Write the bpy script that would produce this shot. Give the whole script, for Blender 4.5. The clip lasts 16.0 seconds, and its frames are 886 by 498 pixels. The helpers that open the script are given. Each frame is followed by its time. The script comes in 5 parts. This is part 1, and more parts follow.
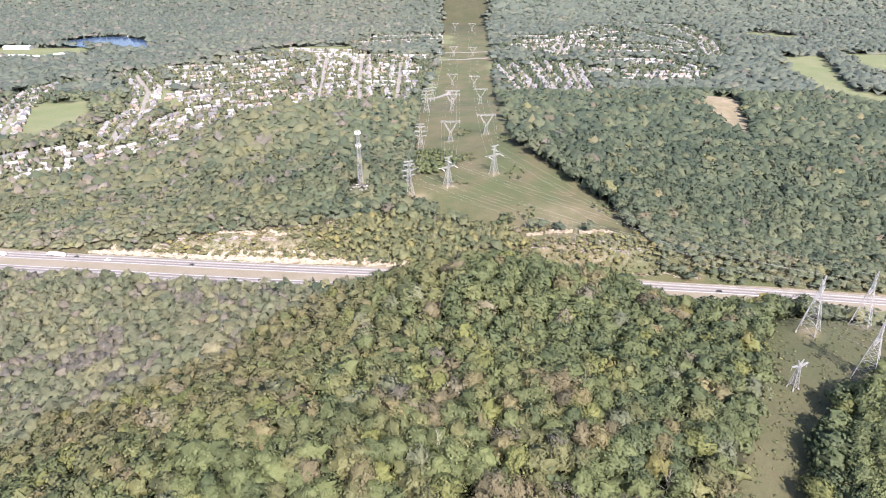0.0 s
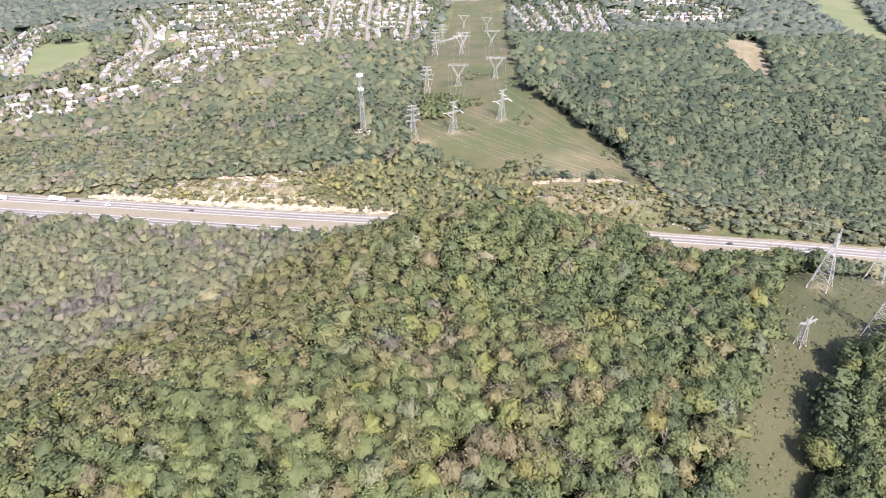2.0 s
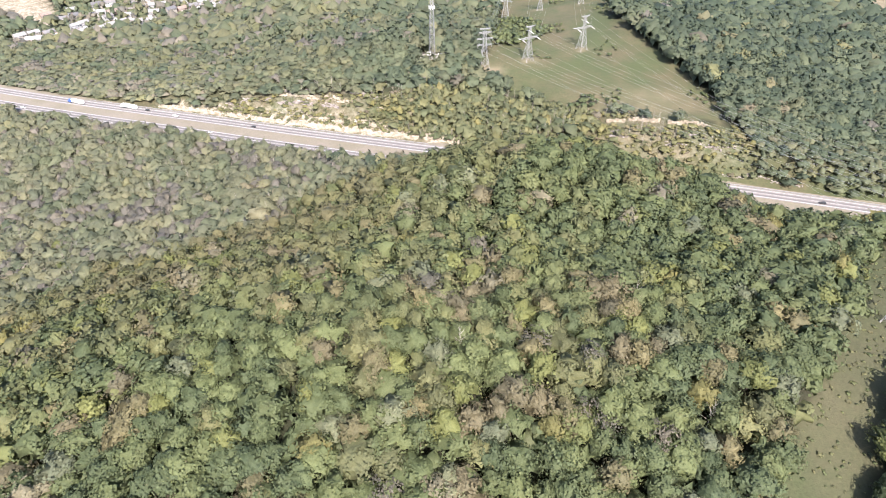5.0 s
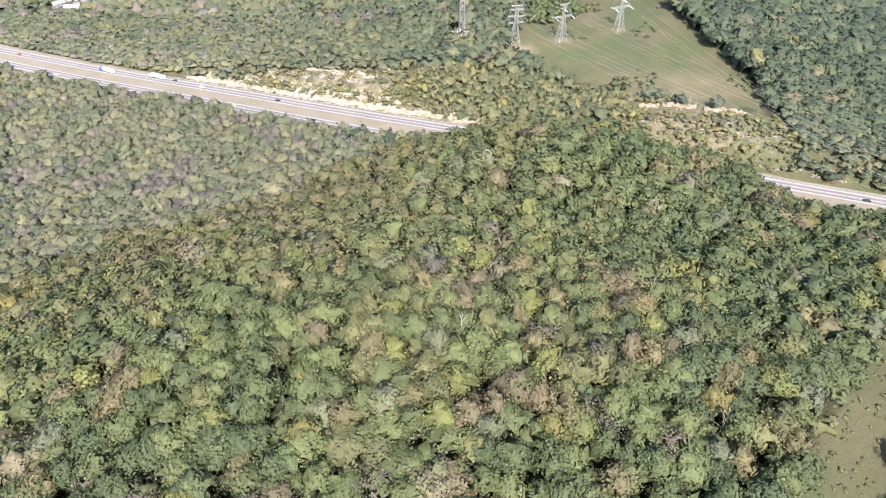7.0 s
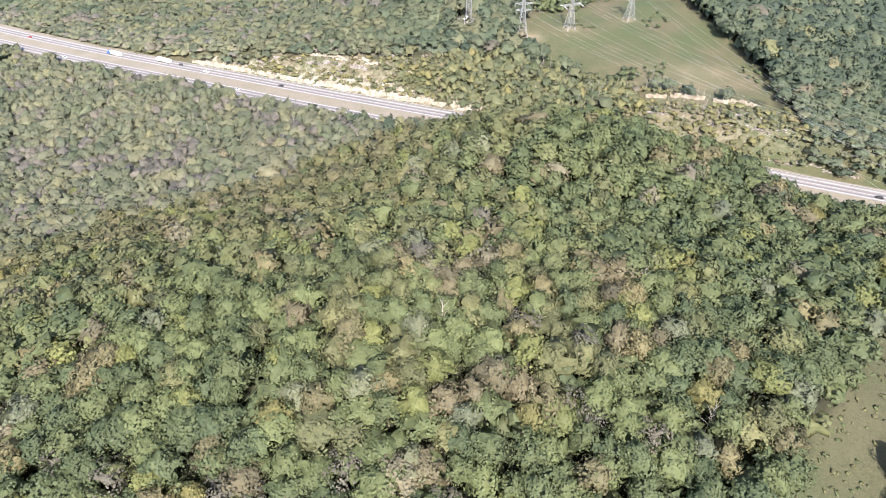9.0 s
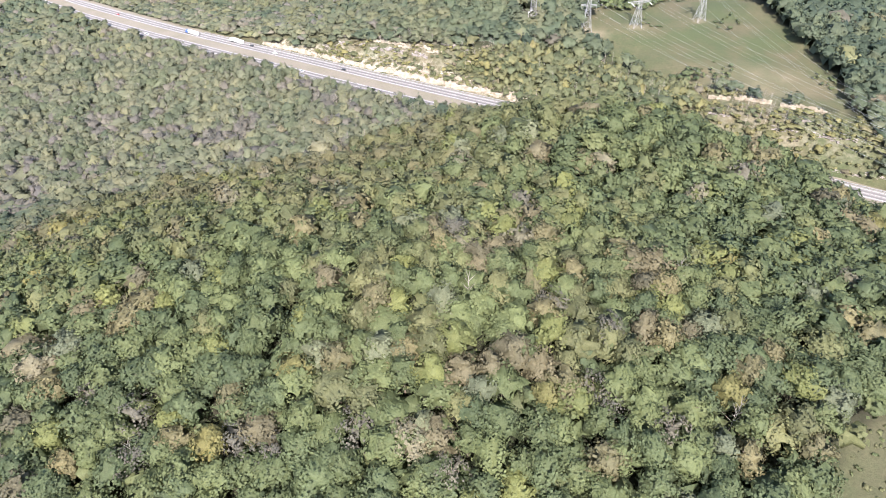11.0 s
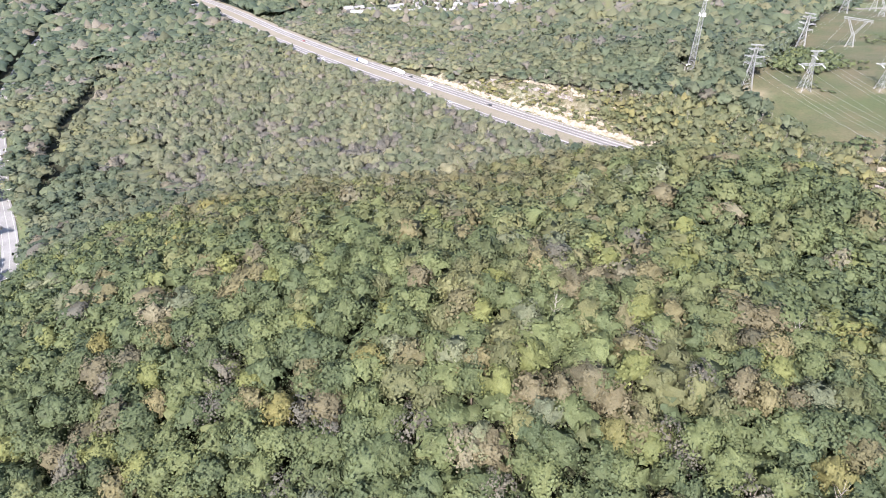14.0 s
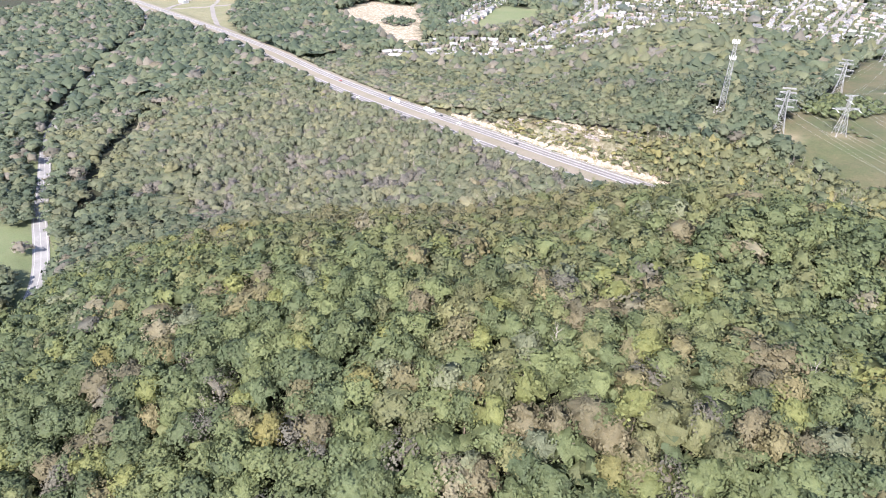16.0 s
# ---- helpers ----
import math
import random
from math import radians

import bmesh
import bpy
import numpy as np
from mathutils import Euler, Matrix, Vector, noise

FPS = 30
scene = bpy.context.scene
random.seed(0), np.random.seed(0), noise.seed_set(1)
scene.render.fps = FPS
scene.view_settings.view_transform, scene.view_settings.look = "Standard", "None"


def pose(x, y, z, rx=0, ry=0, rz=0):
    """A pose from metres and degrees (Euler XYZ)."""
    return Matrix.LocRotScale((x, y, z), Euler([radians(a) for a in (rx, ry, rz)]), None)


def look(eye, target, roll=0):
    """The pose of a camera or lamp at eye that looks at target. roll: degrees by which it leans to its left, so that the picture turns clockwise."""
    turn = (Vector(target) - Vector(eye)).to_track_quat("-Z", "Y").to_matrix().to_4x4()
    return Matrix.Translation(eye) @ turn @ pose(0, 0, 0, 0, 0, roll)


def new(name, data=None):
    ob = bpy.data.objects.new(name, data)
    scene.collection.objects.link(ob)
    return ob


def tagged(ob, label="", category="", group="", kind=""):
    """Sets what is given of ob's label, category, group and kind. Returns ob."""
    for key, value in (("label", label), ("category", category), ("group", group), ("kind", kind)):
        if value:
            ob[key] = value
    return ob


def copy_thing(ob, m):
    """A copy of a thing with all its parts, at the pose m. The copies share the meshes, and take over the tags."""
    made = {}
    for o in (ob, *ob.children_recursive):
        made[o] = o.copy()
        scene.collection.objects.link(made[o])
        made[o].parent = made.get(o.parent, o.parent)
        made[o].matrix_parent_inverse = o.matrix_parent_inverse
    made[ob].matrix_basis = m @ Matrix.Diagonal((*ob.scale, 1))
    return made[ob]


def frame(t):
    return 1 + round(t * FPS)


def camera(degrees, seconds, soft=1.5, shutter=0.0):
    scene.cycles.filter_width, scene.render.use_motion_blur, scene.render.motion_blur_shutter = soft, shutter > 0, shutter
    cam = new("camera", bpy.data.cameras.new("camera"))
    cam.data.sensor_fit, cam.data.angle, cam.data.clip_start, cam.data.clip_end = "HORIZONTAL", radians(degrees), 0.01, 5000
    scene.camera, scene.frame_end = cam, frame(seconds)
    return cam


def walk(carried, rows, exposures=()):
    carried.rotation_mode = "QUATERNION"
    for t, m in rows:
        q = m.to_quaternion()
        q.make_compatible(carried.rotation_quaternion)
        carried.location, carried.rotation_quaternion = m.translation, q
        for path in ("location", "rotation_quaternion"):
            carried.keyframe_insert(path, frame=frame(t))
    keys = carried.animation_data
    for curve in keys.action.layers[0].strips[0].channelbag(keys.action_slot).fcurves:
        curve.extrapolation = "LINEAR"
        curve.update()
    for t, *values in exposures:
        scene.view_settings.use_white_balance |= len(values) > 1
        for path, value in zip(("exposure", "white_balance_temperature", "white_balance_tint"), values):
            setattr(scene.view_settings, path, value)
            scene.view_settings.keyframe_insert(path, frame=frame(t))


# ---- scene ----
cam = camera(70.7, 16.0, 1.0)
METRES, EYE, TILT, LEAN, TURN = 125.0, 210.0, -27.0, 0.0, 0.0
ROWS = [
    (0.0, 0.0, 0.0, 0.0, -0.0, 0.0, -0.0),
    (0.5, 0.0182, 0.0216, 0.0005, 0.33, -1.07, -0.16),
    (1.0, 0.0356, 0.0447, 0.0002, 0.61, -2.23, -0.29),
    (1.5, 0.051, 0.0688, 0.0003, 0.89, -3.5, -0.43),
    (2.0, 0.0666, 0.0949, 0.0007, 1.21, -4.75, -0.58),
    (2.5, 0.0814, 0.1217, -0.0003, 1.53, -6.0, -0.73),
    (3.0, 0.0952, 0.1496, -0.0005, 2.04, -7.26, -0.99),
    (3.5, 0.1109, 0.1779, 0.0002, 3.61, -8.46, -1.78),
    (4.0, 0.1272, 0.2056, -0.0009, 5.5, -9.54, -2.74),
    (6.5, 0.2187, 0.3394, -0.008, 11.38, -12.75, -5.71),
    (7.0, 0.2389, 0.3654, -0.0117, 12.08, -13.12, -6.04),
    (7.5, 0.2607, 0.3898, -0.0162, 12.53, -13.47, -6.29),
    (8.0, 0.2833, 0.4108, -0.0227, 12.98, -13.61, -6.54),
    (8.5, 0.3078, 0.4271, -0.032, 13.39, -13.66, -6.76),
    (11.0, 0.4329, 0.4338, -0.1217, 20.17, -14.32, -10.1),
    (11.5, 0.4602, 0.4334, -0.1416, 23.66, -14.62, -11.68),
    (12.0, 0.4867, 0.4365, -0.1592, 26.55, -14.66, -12.95),
    (12.5, 0.513, 0.4437, -0.1743, 29.16, -14.4, -13.97),
    (13.0, 0.5382, 0.4542, -0.1877, 31.49, -14.02, -14.88),
    (13.5, 0.5624, 0.4677, -0.1989, 33.51, -13.54, -15.63),
    (14.0, 0.5857, 0.484, -0.2087, 35.0, -12.92, -16.16),
    (14.5, 0.6082, 0.5029, -0.2171, 36.09, -12.19, -16.54),
    (15.0, 0.6291, 0.5231, -0.2259, 36.95, -11.37, -16.86),
    (15.5, 0.6503, 0.5459, -0.2315, 37.76, -10.6, -17.14),
    (16.0, 0.6718, 0.5681, -0.2388, 38.91, -9.97, -17.56),
]
walk(cam, [(t, pose(0, 0, EYE, TILT, LEAN, TURN) @ pose(METRES * x, METRES * y, METRES * z, 90 + pitch, roll, yaw)) for t, x, y, z, yaw, pitch, roll in ROWS], [(0.0, 1.68, 6450, 22), (4.0, 1.68, 6450, 19), (11.0, 1.70, 6250, 17), (16.0, 1.71, 6150, 19)])

# ---- world, sun ----
SUN_TURN, SUN_UP = radians(21.0), radians(45.0)
world = bpy.data.worlds.new("sky")
scene.world = world
world.use_nodes = True
wn = world.node_tree
sky = wn.nodes.new("ShaderNodeTexSky")
sky.sky_type, sky.sun_disc = "NISHITA", False
sky.sun_elevation, sky.sun_rotation = SUN_UP, radians(159.0)
sky.dust_density, sky.air_density = 2.0, 1.2
wn.links.new(sky.outputs[0], wn.nodes["Background"].inputs[0])
wn.nodes["Background"].inputs[1].default_value = 0.15
sun = new("sun", bpy.data.lights.new("sun", "SUN"))
sun.data.energy, sun.data.angle, sun.data.color = 5.0, radians(0.5), (1.0, 0.95, 0.86)
sun.matrix_world = look((0, 0, 500), (-math.sin(SUN_TURN) * math.cos(SUN_UP) * 100, math.cos(SUN_TURN) * math.cos(SUN_UP) * 100, 500 - math.sin(SUN_UP) * 100))

# ---- materials ----


def node(nt, kind, **values):
    n = nt.nodes.new(kind)
    for k, v in values.items():
        n.inputs[k.replace("_", " ")].default_value = v
    return n


def material(name, rough=0.9, metal=0.0, spec=0.2):
    m = bpy.data.materials.new(name)
    m.use_nodes = True
    b = m.node_tree.nodes["Principled BSDF"]
    b.inputs["Roughness"].default_value, b.inputs["Metallic"].default_value = rough, metal
    b.inputs["Specular IOR Level"].default_value = spec
    return m, m.node_tree, b


def noise_tex(nt, scale, detail=3.0, rough=0.6):
    g = nt.nodes.new("ShaderNodeNewGeometry")
    n = node(nt, "ShaderNodeTexNoise", Scale=scale, Detail=detail, Roughness=rough)
    nt.links.new(g.outputs["Position"], n.inputs["Vector"])
    return n.outputs["Fac"]


def mix(nt, fac, a, b, blend="MIX"):
    n = nt.nodes.new("ShaderNodeMix")
    n.data_type, n.blend_type = "RGBA", blend
    for s, v in ((n.inputs[0], fac), (n.inputs[6], a), (n.inputs[7], b)):
        if isinstance(v, bpy.types.NodeSocket):
            nt.links.new(v, s)
        elif isinstance(v, (int, float)):
            s.default_value = v
        else:
            s.default_value = (*v, 1)
    return n.outputs[2]


def ramp(nt, fac, stops):
    r = nt.nodes.new("ShaderNodeValToRGB")
    while len(r.color_ramp.elements) < len(stops):
        r.color_ramp.elements.new(0.5)
    for e, (p, c) in zip(r.color_ramp.elements, stops):
        e.position, e.color = p, (*c, 1) if not isinstance(c, float) else (c, c, c, 1)
    nt.links.new(fac, r.inputs[0])
    return r.outputs[0]


def bump(nt, bsdf, height, strength, distance):
    b = node(nt, "ShaderNodeBump", Strength=strength, Distance=distance)
    nt.links.new(height, b.inputs["Height"])
    nt.links.new(b.outputs[0], bsdf.inputs["Normal"])


def mottled(name, a, b, scale, rough=0.9, metal=0.0, fine=None, relief=0.0, spec=0.2):
    """Two colours that mix by a coarse and a fine noise, with relief."""
    m, nt, p = material(name, rough, metal, spec)
    coarse = ramp(nt, noise_tex(nt, scale), [(0.35, 0.0), (0.65, 1.0)])
    c = mix(nt, coarse, a, b)
    f = noise_tex(nt, fine or scale * 9, 4.0, 0.7)
    c = mix(nt, 0.5, c, ramp(nt, f, [(0.3, 0.35), (0.7, 0.65)]), "OVERLAY")
    nt.links.new(c, p.inputs["Base Color"])
    if relief:
        bump(nt, p, f, 0.6, relief)
    return m


def foliage(name, colour, joined=False, grain=1.0):
    """Leaves: a colour of the kind of tree (joined woods: by each tree's own value), with light and dark sprays."""
    m, nt, p = material(name, 0.65, 0.0, 0.25)
    if joined:
        a = nt.nodes.new("ShaderNodeAttribute")
        a.attribute_name = "species"
        r = nt.nodes.new("ShaderNodeValToRGB")
        r.color_ramp.interpolation = "LINEAR"
        while len(r.color_ramp.elements) < len(colour):
            r.color_ramp.elements.new(0.5)
        for e, (at, c) in zip(r.color_ramp.elements, colour):
            e.position, e.color = at, (*c, 1)
        nt.links.new(a.outputs["Fac"], r.inputs[0])
        base = r.outputs[0]
        a2 = nt.nodes.new("ShaderNodeAttribute")
        a2.attribute_name = "tone"
        vary = a2.outputs["Fac"]
    else:
        rgb = nt.nodes.new("ShaderNodeRGB")
        rgb.outputs[0].default_value = (*colour, 1)
        base = rgb.outputs[0]
        vary = nt.nodes.new("ShaderNodeObjectInfo").outputs["Random"]
    base = mix(nt, 1.0, base, ramp(nt, vary, [(0.0, (0.80, 0.83, 0.85)), (1.0, (1.18, 1.15, 1.09))]), "MULTIPLY")
    leaf = nt.nodes.new("ShaderNodeNewGeometry").outputs["Random Per Island"]
    base = mix(nt, 1.0, base, ramp(nt, leaf, [(0.0, 1 - 0.10 * grain), (1.0, 1 + 0.10 * grain)]), "MULTIPLY")
    base = mix(nt, 1.0, base, ramp(nt, noise_tex(nt, 0.35, 3.0, 0.7), [(0.3, (0.93, 0.95, 0.96)), (0.7, (1.07, 1.05, 1.02))]), "MULTIPLY")
    base = mix(nt, 1.0, base, ramp(nt, noise_tex(nt, 2.3, 2.0, 0.6), [(0.32, (1 - 0.12 * grain, 1 - 0.12 * grain, 1 - 0.10 * grain)), (0.68, (1 + 0.12 * grain, 1 + 0.12 * grain, 1 + 0.10 * grain))]), "MULTIPLY")
    nt.links.new(base, p.inputs["Base Color"])
    bump(nt, p, noise_tex(nt, 1.5, 4.0, 0.8), 0.6, 0.4)
    tr = nt.nodes.new("ShaderNodeBsdfTranslucent")
    nt.links.new(base, tr.inputs[0])
    ms = node(nt, "ShaderNodeMixShader", Fac=0.38)
    nt.links.new(p.outputs[0], ms.inputs[1])
    nt.links.new(tr.outputs[0], ms.inputs[2])
    nt.links.new(ms.outputs[0], nt.nodes["Material Output"].inputs[0])
    return m


KINDS_OF_TREE = [  # name, place on the scale of kinds, leaf colour, words
    ("deep_green", 0.00, (0.070, 0.090, 0.044), "tall broadleaf tree with a dense deep green crown"),
    ("mid_green", 0.12, (0.091, 0.110, 0.049), "broadleaf tree with a full mid green crown"),
    ("olive", 0.24, (0.111, 0.115, 0.055), "broadleaf tree with an olive green early autumn crown"),
    ("brown_olive", 0.36, (0.113, 0.106, 0.058), "broadleaf tree with a brownish olive crown"),
    ("yellow_green", 0.48, (0.121, 0.133, 0.049), "broadleaf tree with a bright yellow green crown"),
    ("yellow", 0.58, (0.141, 0.131, 0.050), "broadleaf tree with a golden yellow autumn crown"),
    ("tan", 0.68, (0.131, 0.119, 0.063), "broadleaf tree with a pale tan autumn crown"),
    ("cream", 0.76, (0.155, 0.143, 0.096), "broadleaf tree with a faded cream coloured crown"),
    ("russet", 0.84, (0.110, 0.099, 0.061), "broadleaf tree with a thinning russet brown crown"),
    ("purple", 0.92, (0.108, 0.102, 0.081), "half bare tree with a thin purplish grey crown"),
    ("silver", 1.00, (0.121, 0.133, 0.082), "broadleaf tree with a pale silvery green crown"),
]
SCALE = {n: at for n, at, _, _ in KINDS_OF_TREE}
LEAF = {n: foliage("leaves_" + n, c, False, 1.2) for n, _, c, _ in KINDS_OF_TREE}
WOODS = foliage("leaves_woods", [(at, c) for _, at, c, _ in KINDS_OF_TREE], True, 1.2)
# far woods: air haze is put into the leaf colours, cooler and greyer
HAZED_LEAF = foliage("leaves_distant_hazed", [(0.0, (0.078, 0.096, 0.078)), (0.4, (0.096, 0.112, 0.089)), (0.7, (0.112, 0.120, 0.092)), (1.0, (0.122, 0.118, 0.104))], True)
SLOPES = foliage("leaves_slopes", [(0.0, (0.050, 0.068, 0.045)), (0.25, (0.080, 0.098, 0.060)), (0.5, (0.108, 0.112, 0.068)), (0.7, (0.128, 0.132, 0.066)), (0.82, (0.116, 0.104, 0.074)), (1.0, (0.140, 0.130, 0.112))], True)
THICKET_LEAF = foliage("leaves_thicket", [(0.0, (0.082, 0.098, 0.058)), (0.3, (0.112, 0.122, 0.078)), (0.55, (0.134, 0.136, 0.086)), (0.75, (0.146, 0.146, 0.080)), (1.0, (0.150, 0.138, 0.112))], True)
SCRUB_LEAF = foliage("leaves_scrub", [(0.0, (0.074, 0.090, 0.048)), (0.3, (0.104, 0.112, 0.060)), (0.55, (0.128, 0.128, 0.062)), (0.75, (0.158, 0.148, 0.060)), (1.0, (0.150, 0.128, 0.096))], True)
BARK = mottled("bark", (0.12, 0.09, 0.07), (0.20, 0.17, 0.14), 1.5, relief=0.05)
ASPHALT = mottled("pale_worn_asphalt", (0.138, 0.128, 0.119), (0.164, 0.151, 0.140), 0.08, fine=1.2)
ROAD = mottled("grey_asphalt", (0.13, 0.126, 0.122), (0.17, 0.165, 0.158), 0.1, fine=1.5)
WORN = mottled("worn_wheel_lanes", (0.092, 0.086, 0.086), (0.110, 0.102, 0.101), 0.1, fine=1.5)
PAINT = mottled("road_paint", (0.34, 0.34, 0.33), (0.26, 0.26, 0.25), 0.7)
VERGE = mottled("dry_grass_verge", (0.150, 0.130, 0.102), (0.128, 0.114, 0.082), 0.05, fine=0.8, relief=0.1)
ROCK = mottled("pale_limestone", (0.33, 0.295, 0.235), (0.20, 0.168, 0.125), 0.25, fine=1.5, relief=0.4)
STEEL = mottled("galvanised_steel", (0.27, 0.272, 0.27), (0.20, 0.203, 0.205), 0.3, rough=0.55, metal=0.25, spec=0.5)
WHITE = mottled("white_panel", (0.62, 0.62, 0.61), (0.54, 0.54, 0.53), 0.4, rough=0.5)
CONCRETE = mottled("pale_concrete", (0.27, 0.26, 0.235), (0.21, 0.20, 0.18), 0.3, relief=0.02)
WIRE = mottled("aluminium_wire", (0.34, 0.345, 0.35), (0.28, 0.285, 0.29), 0.2, rough=0.4, metal=0.3)
GLASS = mottled("dark_glass", (0.03, 0.035, 0.04), (0.05, 0.055, 0.06), 0.5, rough=0.08, spec=0.6)
RUBBER = mottled("tyre_rubber", (0.02, 0.02, 0.02), (0.035, 0.035, 0.035), 2.0)
WATER = mottled("pond_water", (0.014, 0.028, 0.056), (0.020, 0.036, 0.066), 0.01, rough=0.25, spec=0.1)
BARE = mottled("bare_tan_earth", (0.60, 0.47, 0.32), (0.50, 0.38, 0.25), 0.05, relief=0.2)

# ---- the lie of the land ----
HILLS = [  # x, y, half width, half depth, height
    (30, 250, 110, 80, 38.0), (130, 290, 110, 90, 14.7), (-90, 200, 100, 80, 35.3), (-60, 120, 110, 80, 13.0),
    (-190, 110, 90, 90, 20.3), (-200, 260, 90, 90, 14.3), (210, 250, 110, 100, 28.1), (70, 120, 110, 80, 18.7),
    (20, 600, 110, 90, 17.2), (-100, 560, 90, 80, 34.6), (60, 760, 130, 120, 37.4), (180, 620, 140, 120, 34.0),
    (0, 940, 130, 120, 37.1), (-250, 540, 120, 80, 28.8), (140, 470, 110, 80, 25.6), (-130, 380, 110, 70, 22.5),
    (60, 390, 110, 70, 16.3), (420, 700, 180, 160, 44.6), (430, 940, 160, 140, 20.3), (330, 430, 140, 120, 1.3),
    (640, 480, 200, 200, 15.8), (230, 1000, 130, 120, 24.3), (480, 1080, 90, 80, 22.5), (235, 330, 60, 45, 16.9),
    (-420, 520, 130, 100, 6.9), (700, 800, 200, 200, -5.7), (-100, 860, 110, 100, -6.3), (380, 250, 140, 120, 41.9),
    (20, 362, 75, 36, 27.6), (-180, 850, 90, 80, 45.8), (-270, 790, 80, 80, 30.7), (-150, 700, 80, 80, 19.3),
    (-330, 860, 60, 70, 6.1), (160, 340, 70, 50, -12.1),
]
VALLEY = -85.0
# the highway's middle line: x, y, z
HIGHWAY = [(-1500, 690, -84), (-917, 622, -80), (-760, 596, -78), (-630, 566, -77), (-500, 541, -74), (-390, 516, -67), (-285, 491, -58.5), (-185, 466, -50.5), (-100, 447, -44), (0, 431, -40), (130, 419, -41), (235, 414, -45), (350, 406, -50), (600, 385, -62), (1000, 345, -70)]
LANE_ROAD = [(-1500, 730, -86), (-1423, 690, -86), (-1169, 597, -86), (-1062, 527, -86), (-943, 422, -86), (-829, 341, -86), (-755, 294, -86), (-713, 267, -86), (-653, 235, -86), (-569, 203, -86), (-521, 187, -86), (-483, 169, -86), (-434, 154, -85.5), (-385, 138.5, -85), (-351, 125, -85), (-329, 112, -85), (-290, 80, -85), (-200, -10, -85), (0, -150, -85)]


def line_at(line, x):
    """Where a line that runs along x lies at x: y, z and the cosine of its turn."""
    a = np.array(line, float)
    y, z = np.interp(x, a[:, 0], a[:, 1]), np.interp(x, a[:, 0], a[:, 2])
    s = (np.interp(x + 12, a[:, 0], a[:, 1]) - np.interp(x - 12, a[:, 0], a[:, 1])) / 24
    ys = (np.interp(x + 25, a[:, 0], a[:, 1]) + y + np.interp(x - 25, a[:, 0], a[:, 1])) / 3
    zs = (np.interp(x + 25, a[:, 0], a[:, 2]) + z + np.interp(x - 25, a[:, 0], a[:, 2])) / 3
    return ys, zs, 1 / np.sqrt(1 + s * s)


def smooth(a, b, v):
    t = np.clip((v - a) / (b - a), 0, 1)
    return t * t * (3 - 2 * t)


def wave(x, y, size, seed):
    """Cheap rolling noise between -1 and 1."""
    k = 6.283 / size
    return (np.sin(k * x + seed) * np.cos(k * 0.9 * y - 1.7 * seed) + np.sin(k * 0.61 * (x + y) + 2.3 * seed) * np.cos(k * 0.73 * (x - y) + seed * 0.7)) / 2


def height(x, y):
    x, y = np.asarray(x, float), np.asarray(y, float)
    h = np.full(np.broadcast(x, y).shape, VALLEY)
    for a, b, s, u, tall in HILLS:
        h = h + tall * np.exp(-(((x - a) / s) ** 2 + ((y - b) / u) ** 2) / 2)
    r = np.hypot(x, y)
    h = h + 1.2 * wave(x, y, 70, 1.0) + 0.7 * wave(x, y, 31, 2.0) + 2 * smooth(900, 1500, r) * wave(x, y, 400, 4.0)
    # the long ridge behind the valley and the wooded slopes to the west
    foot = 2270 + 90 * wave(x, y * 0, 900, 5.0) + 0.10 * np.abs(x) + 250 * smooth(-500, -1400, x)
    up = np.clip((y - foot) / 1200, 0, 1)
    h = h + (230 + 40 * wave(x, y, 700, 3.0)) * up ** 1.1 * (2 - up) * (1 + 0.12 * wave(x, y, 260, 7.0))
    h = h + 60 * smooth(-1500, -2600, x) * (1 + 0.4 * wave(x, y, 500, 8.0)) + 80 * smooth(1300, 2400, x)
    yc, zc, c = line_at(HIGHWAY, x)
    d = (y - yc) * c
    near = np.where(d > 0, 1 - smooth(21, 21 + 22, d), 1 - smooth(21, 46 + 40 * smooth(110, 170, x) + 14 * smooth(-100, -160, x), -d))
    h = h * (1 - near) + (zc - 0.4) * near
    yc, zc, c = line_at(LANE_ROAD, x)
    near = 1 - smooth(6, 30, np.abs(y - yc) * c)
    return h * (1 - near) + (zc - 0.3) * near


def z_at(x, y):
    return float(height(x, y))


def inside(x, y, poly):
    """Whether points lie in a polygon of the plan."""
    x, y = np.asarray(x, float), np.asarray(y, float)
    hit = np.zeros(np.broadcast(x, y).shape, bool)
    for (x0, y0), (x1, y1) in zip(poly, poly[1:] + poly[:1]):
        if y0 != y1:
            hit ^= ((y0 > y) != (y1 > y)) & (x < (x1 - x0) * (y - y0) / (y1 - y0) + x0)
    return hit


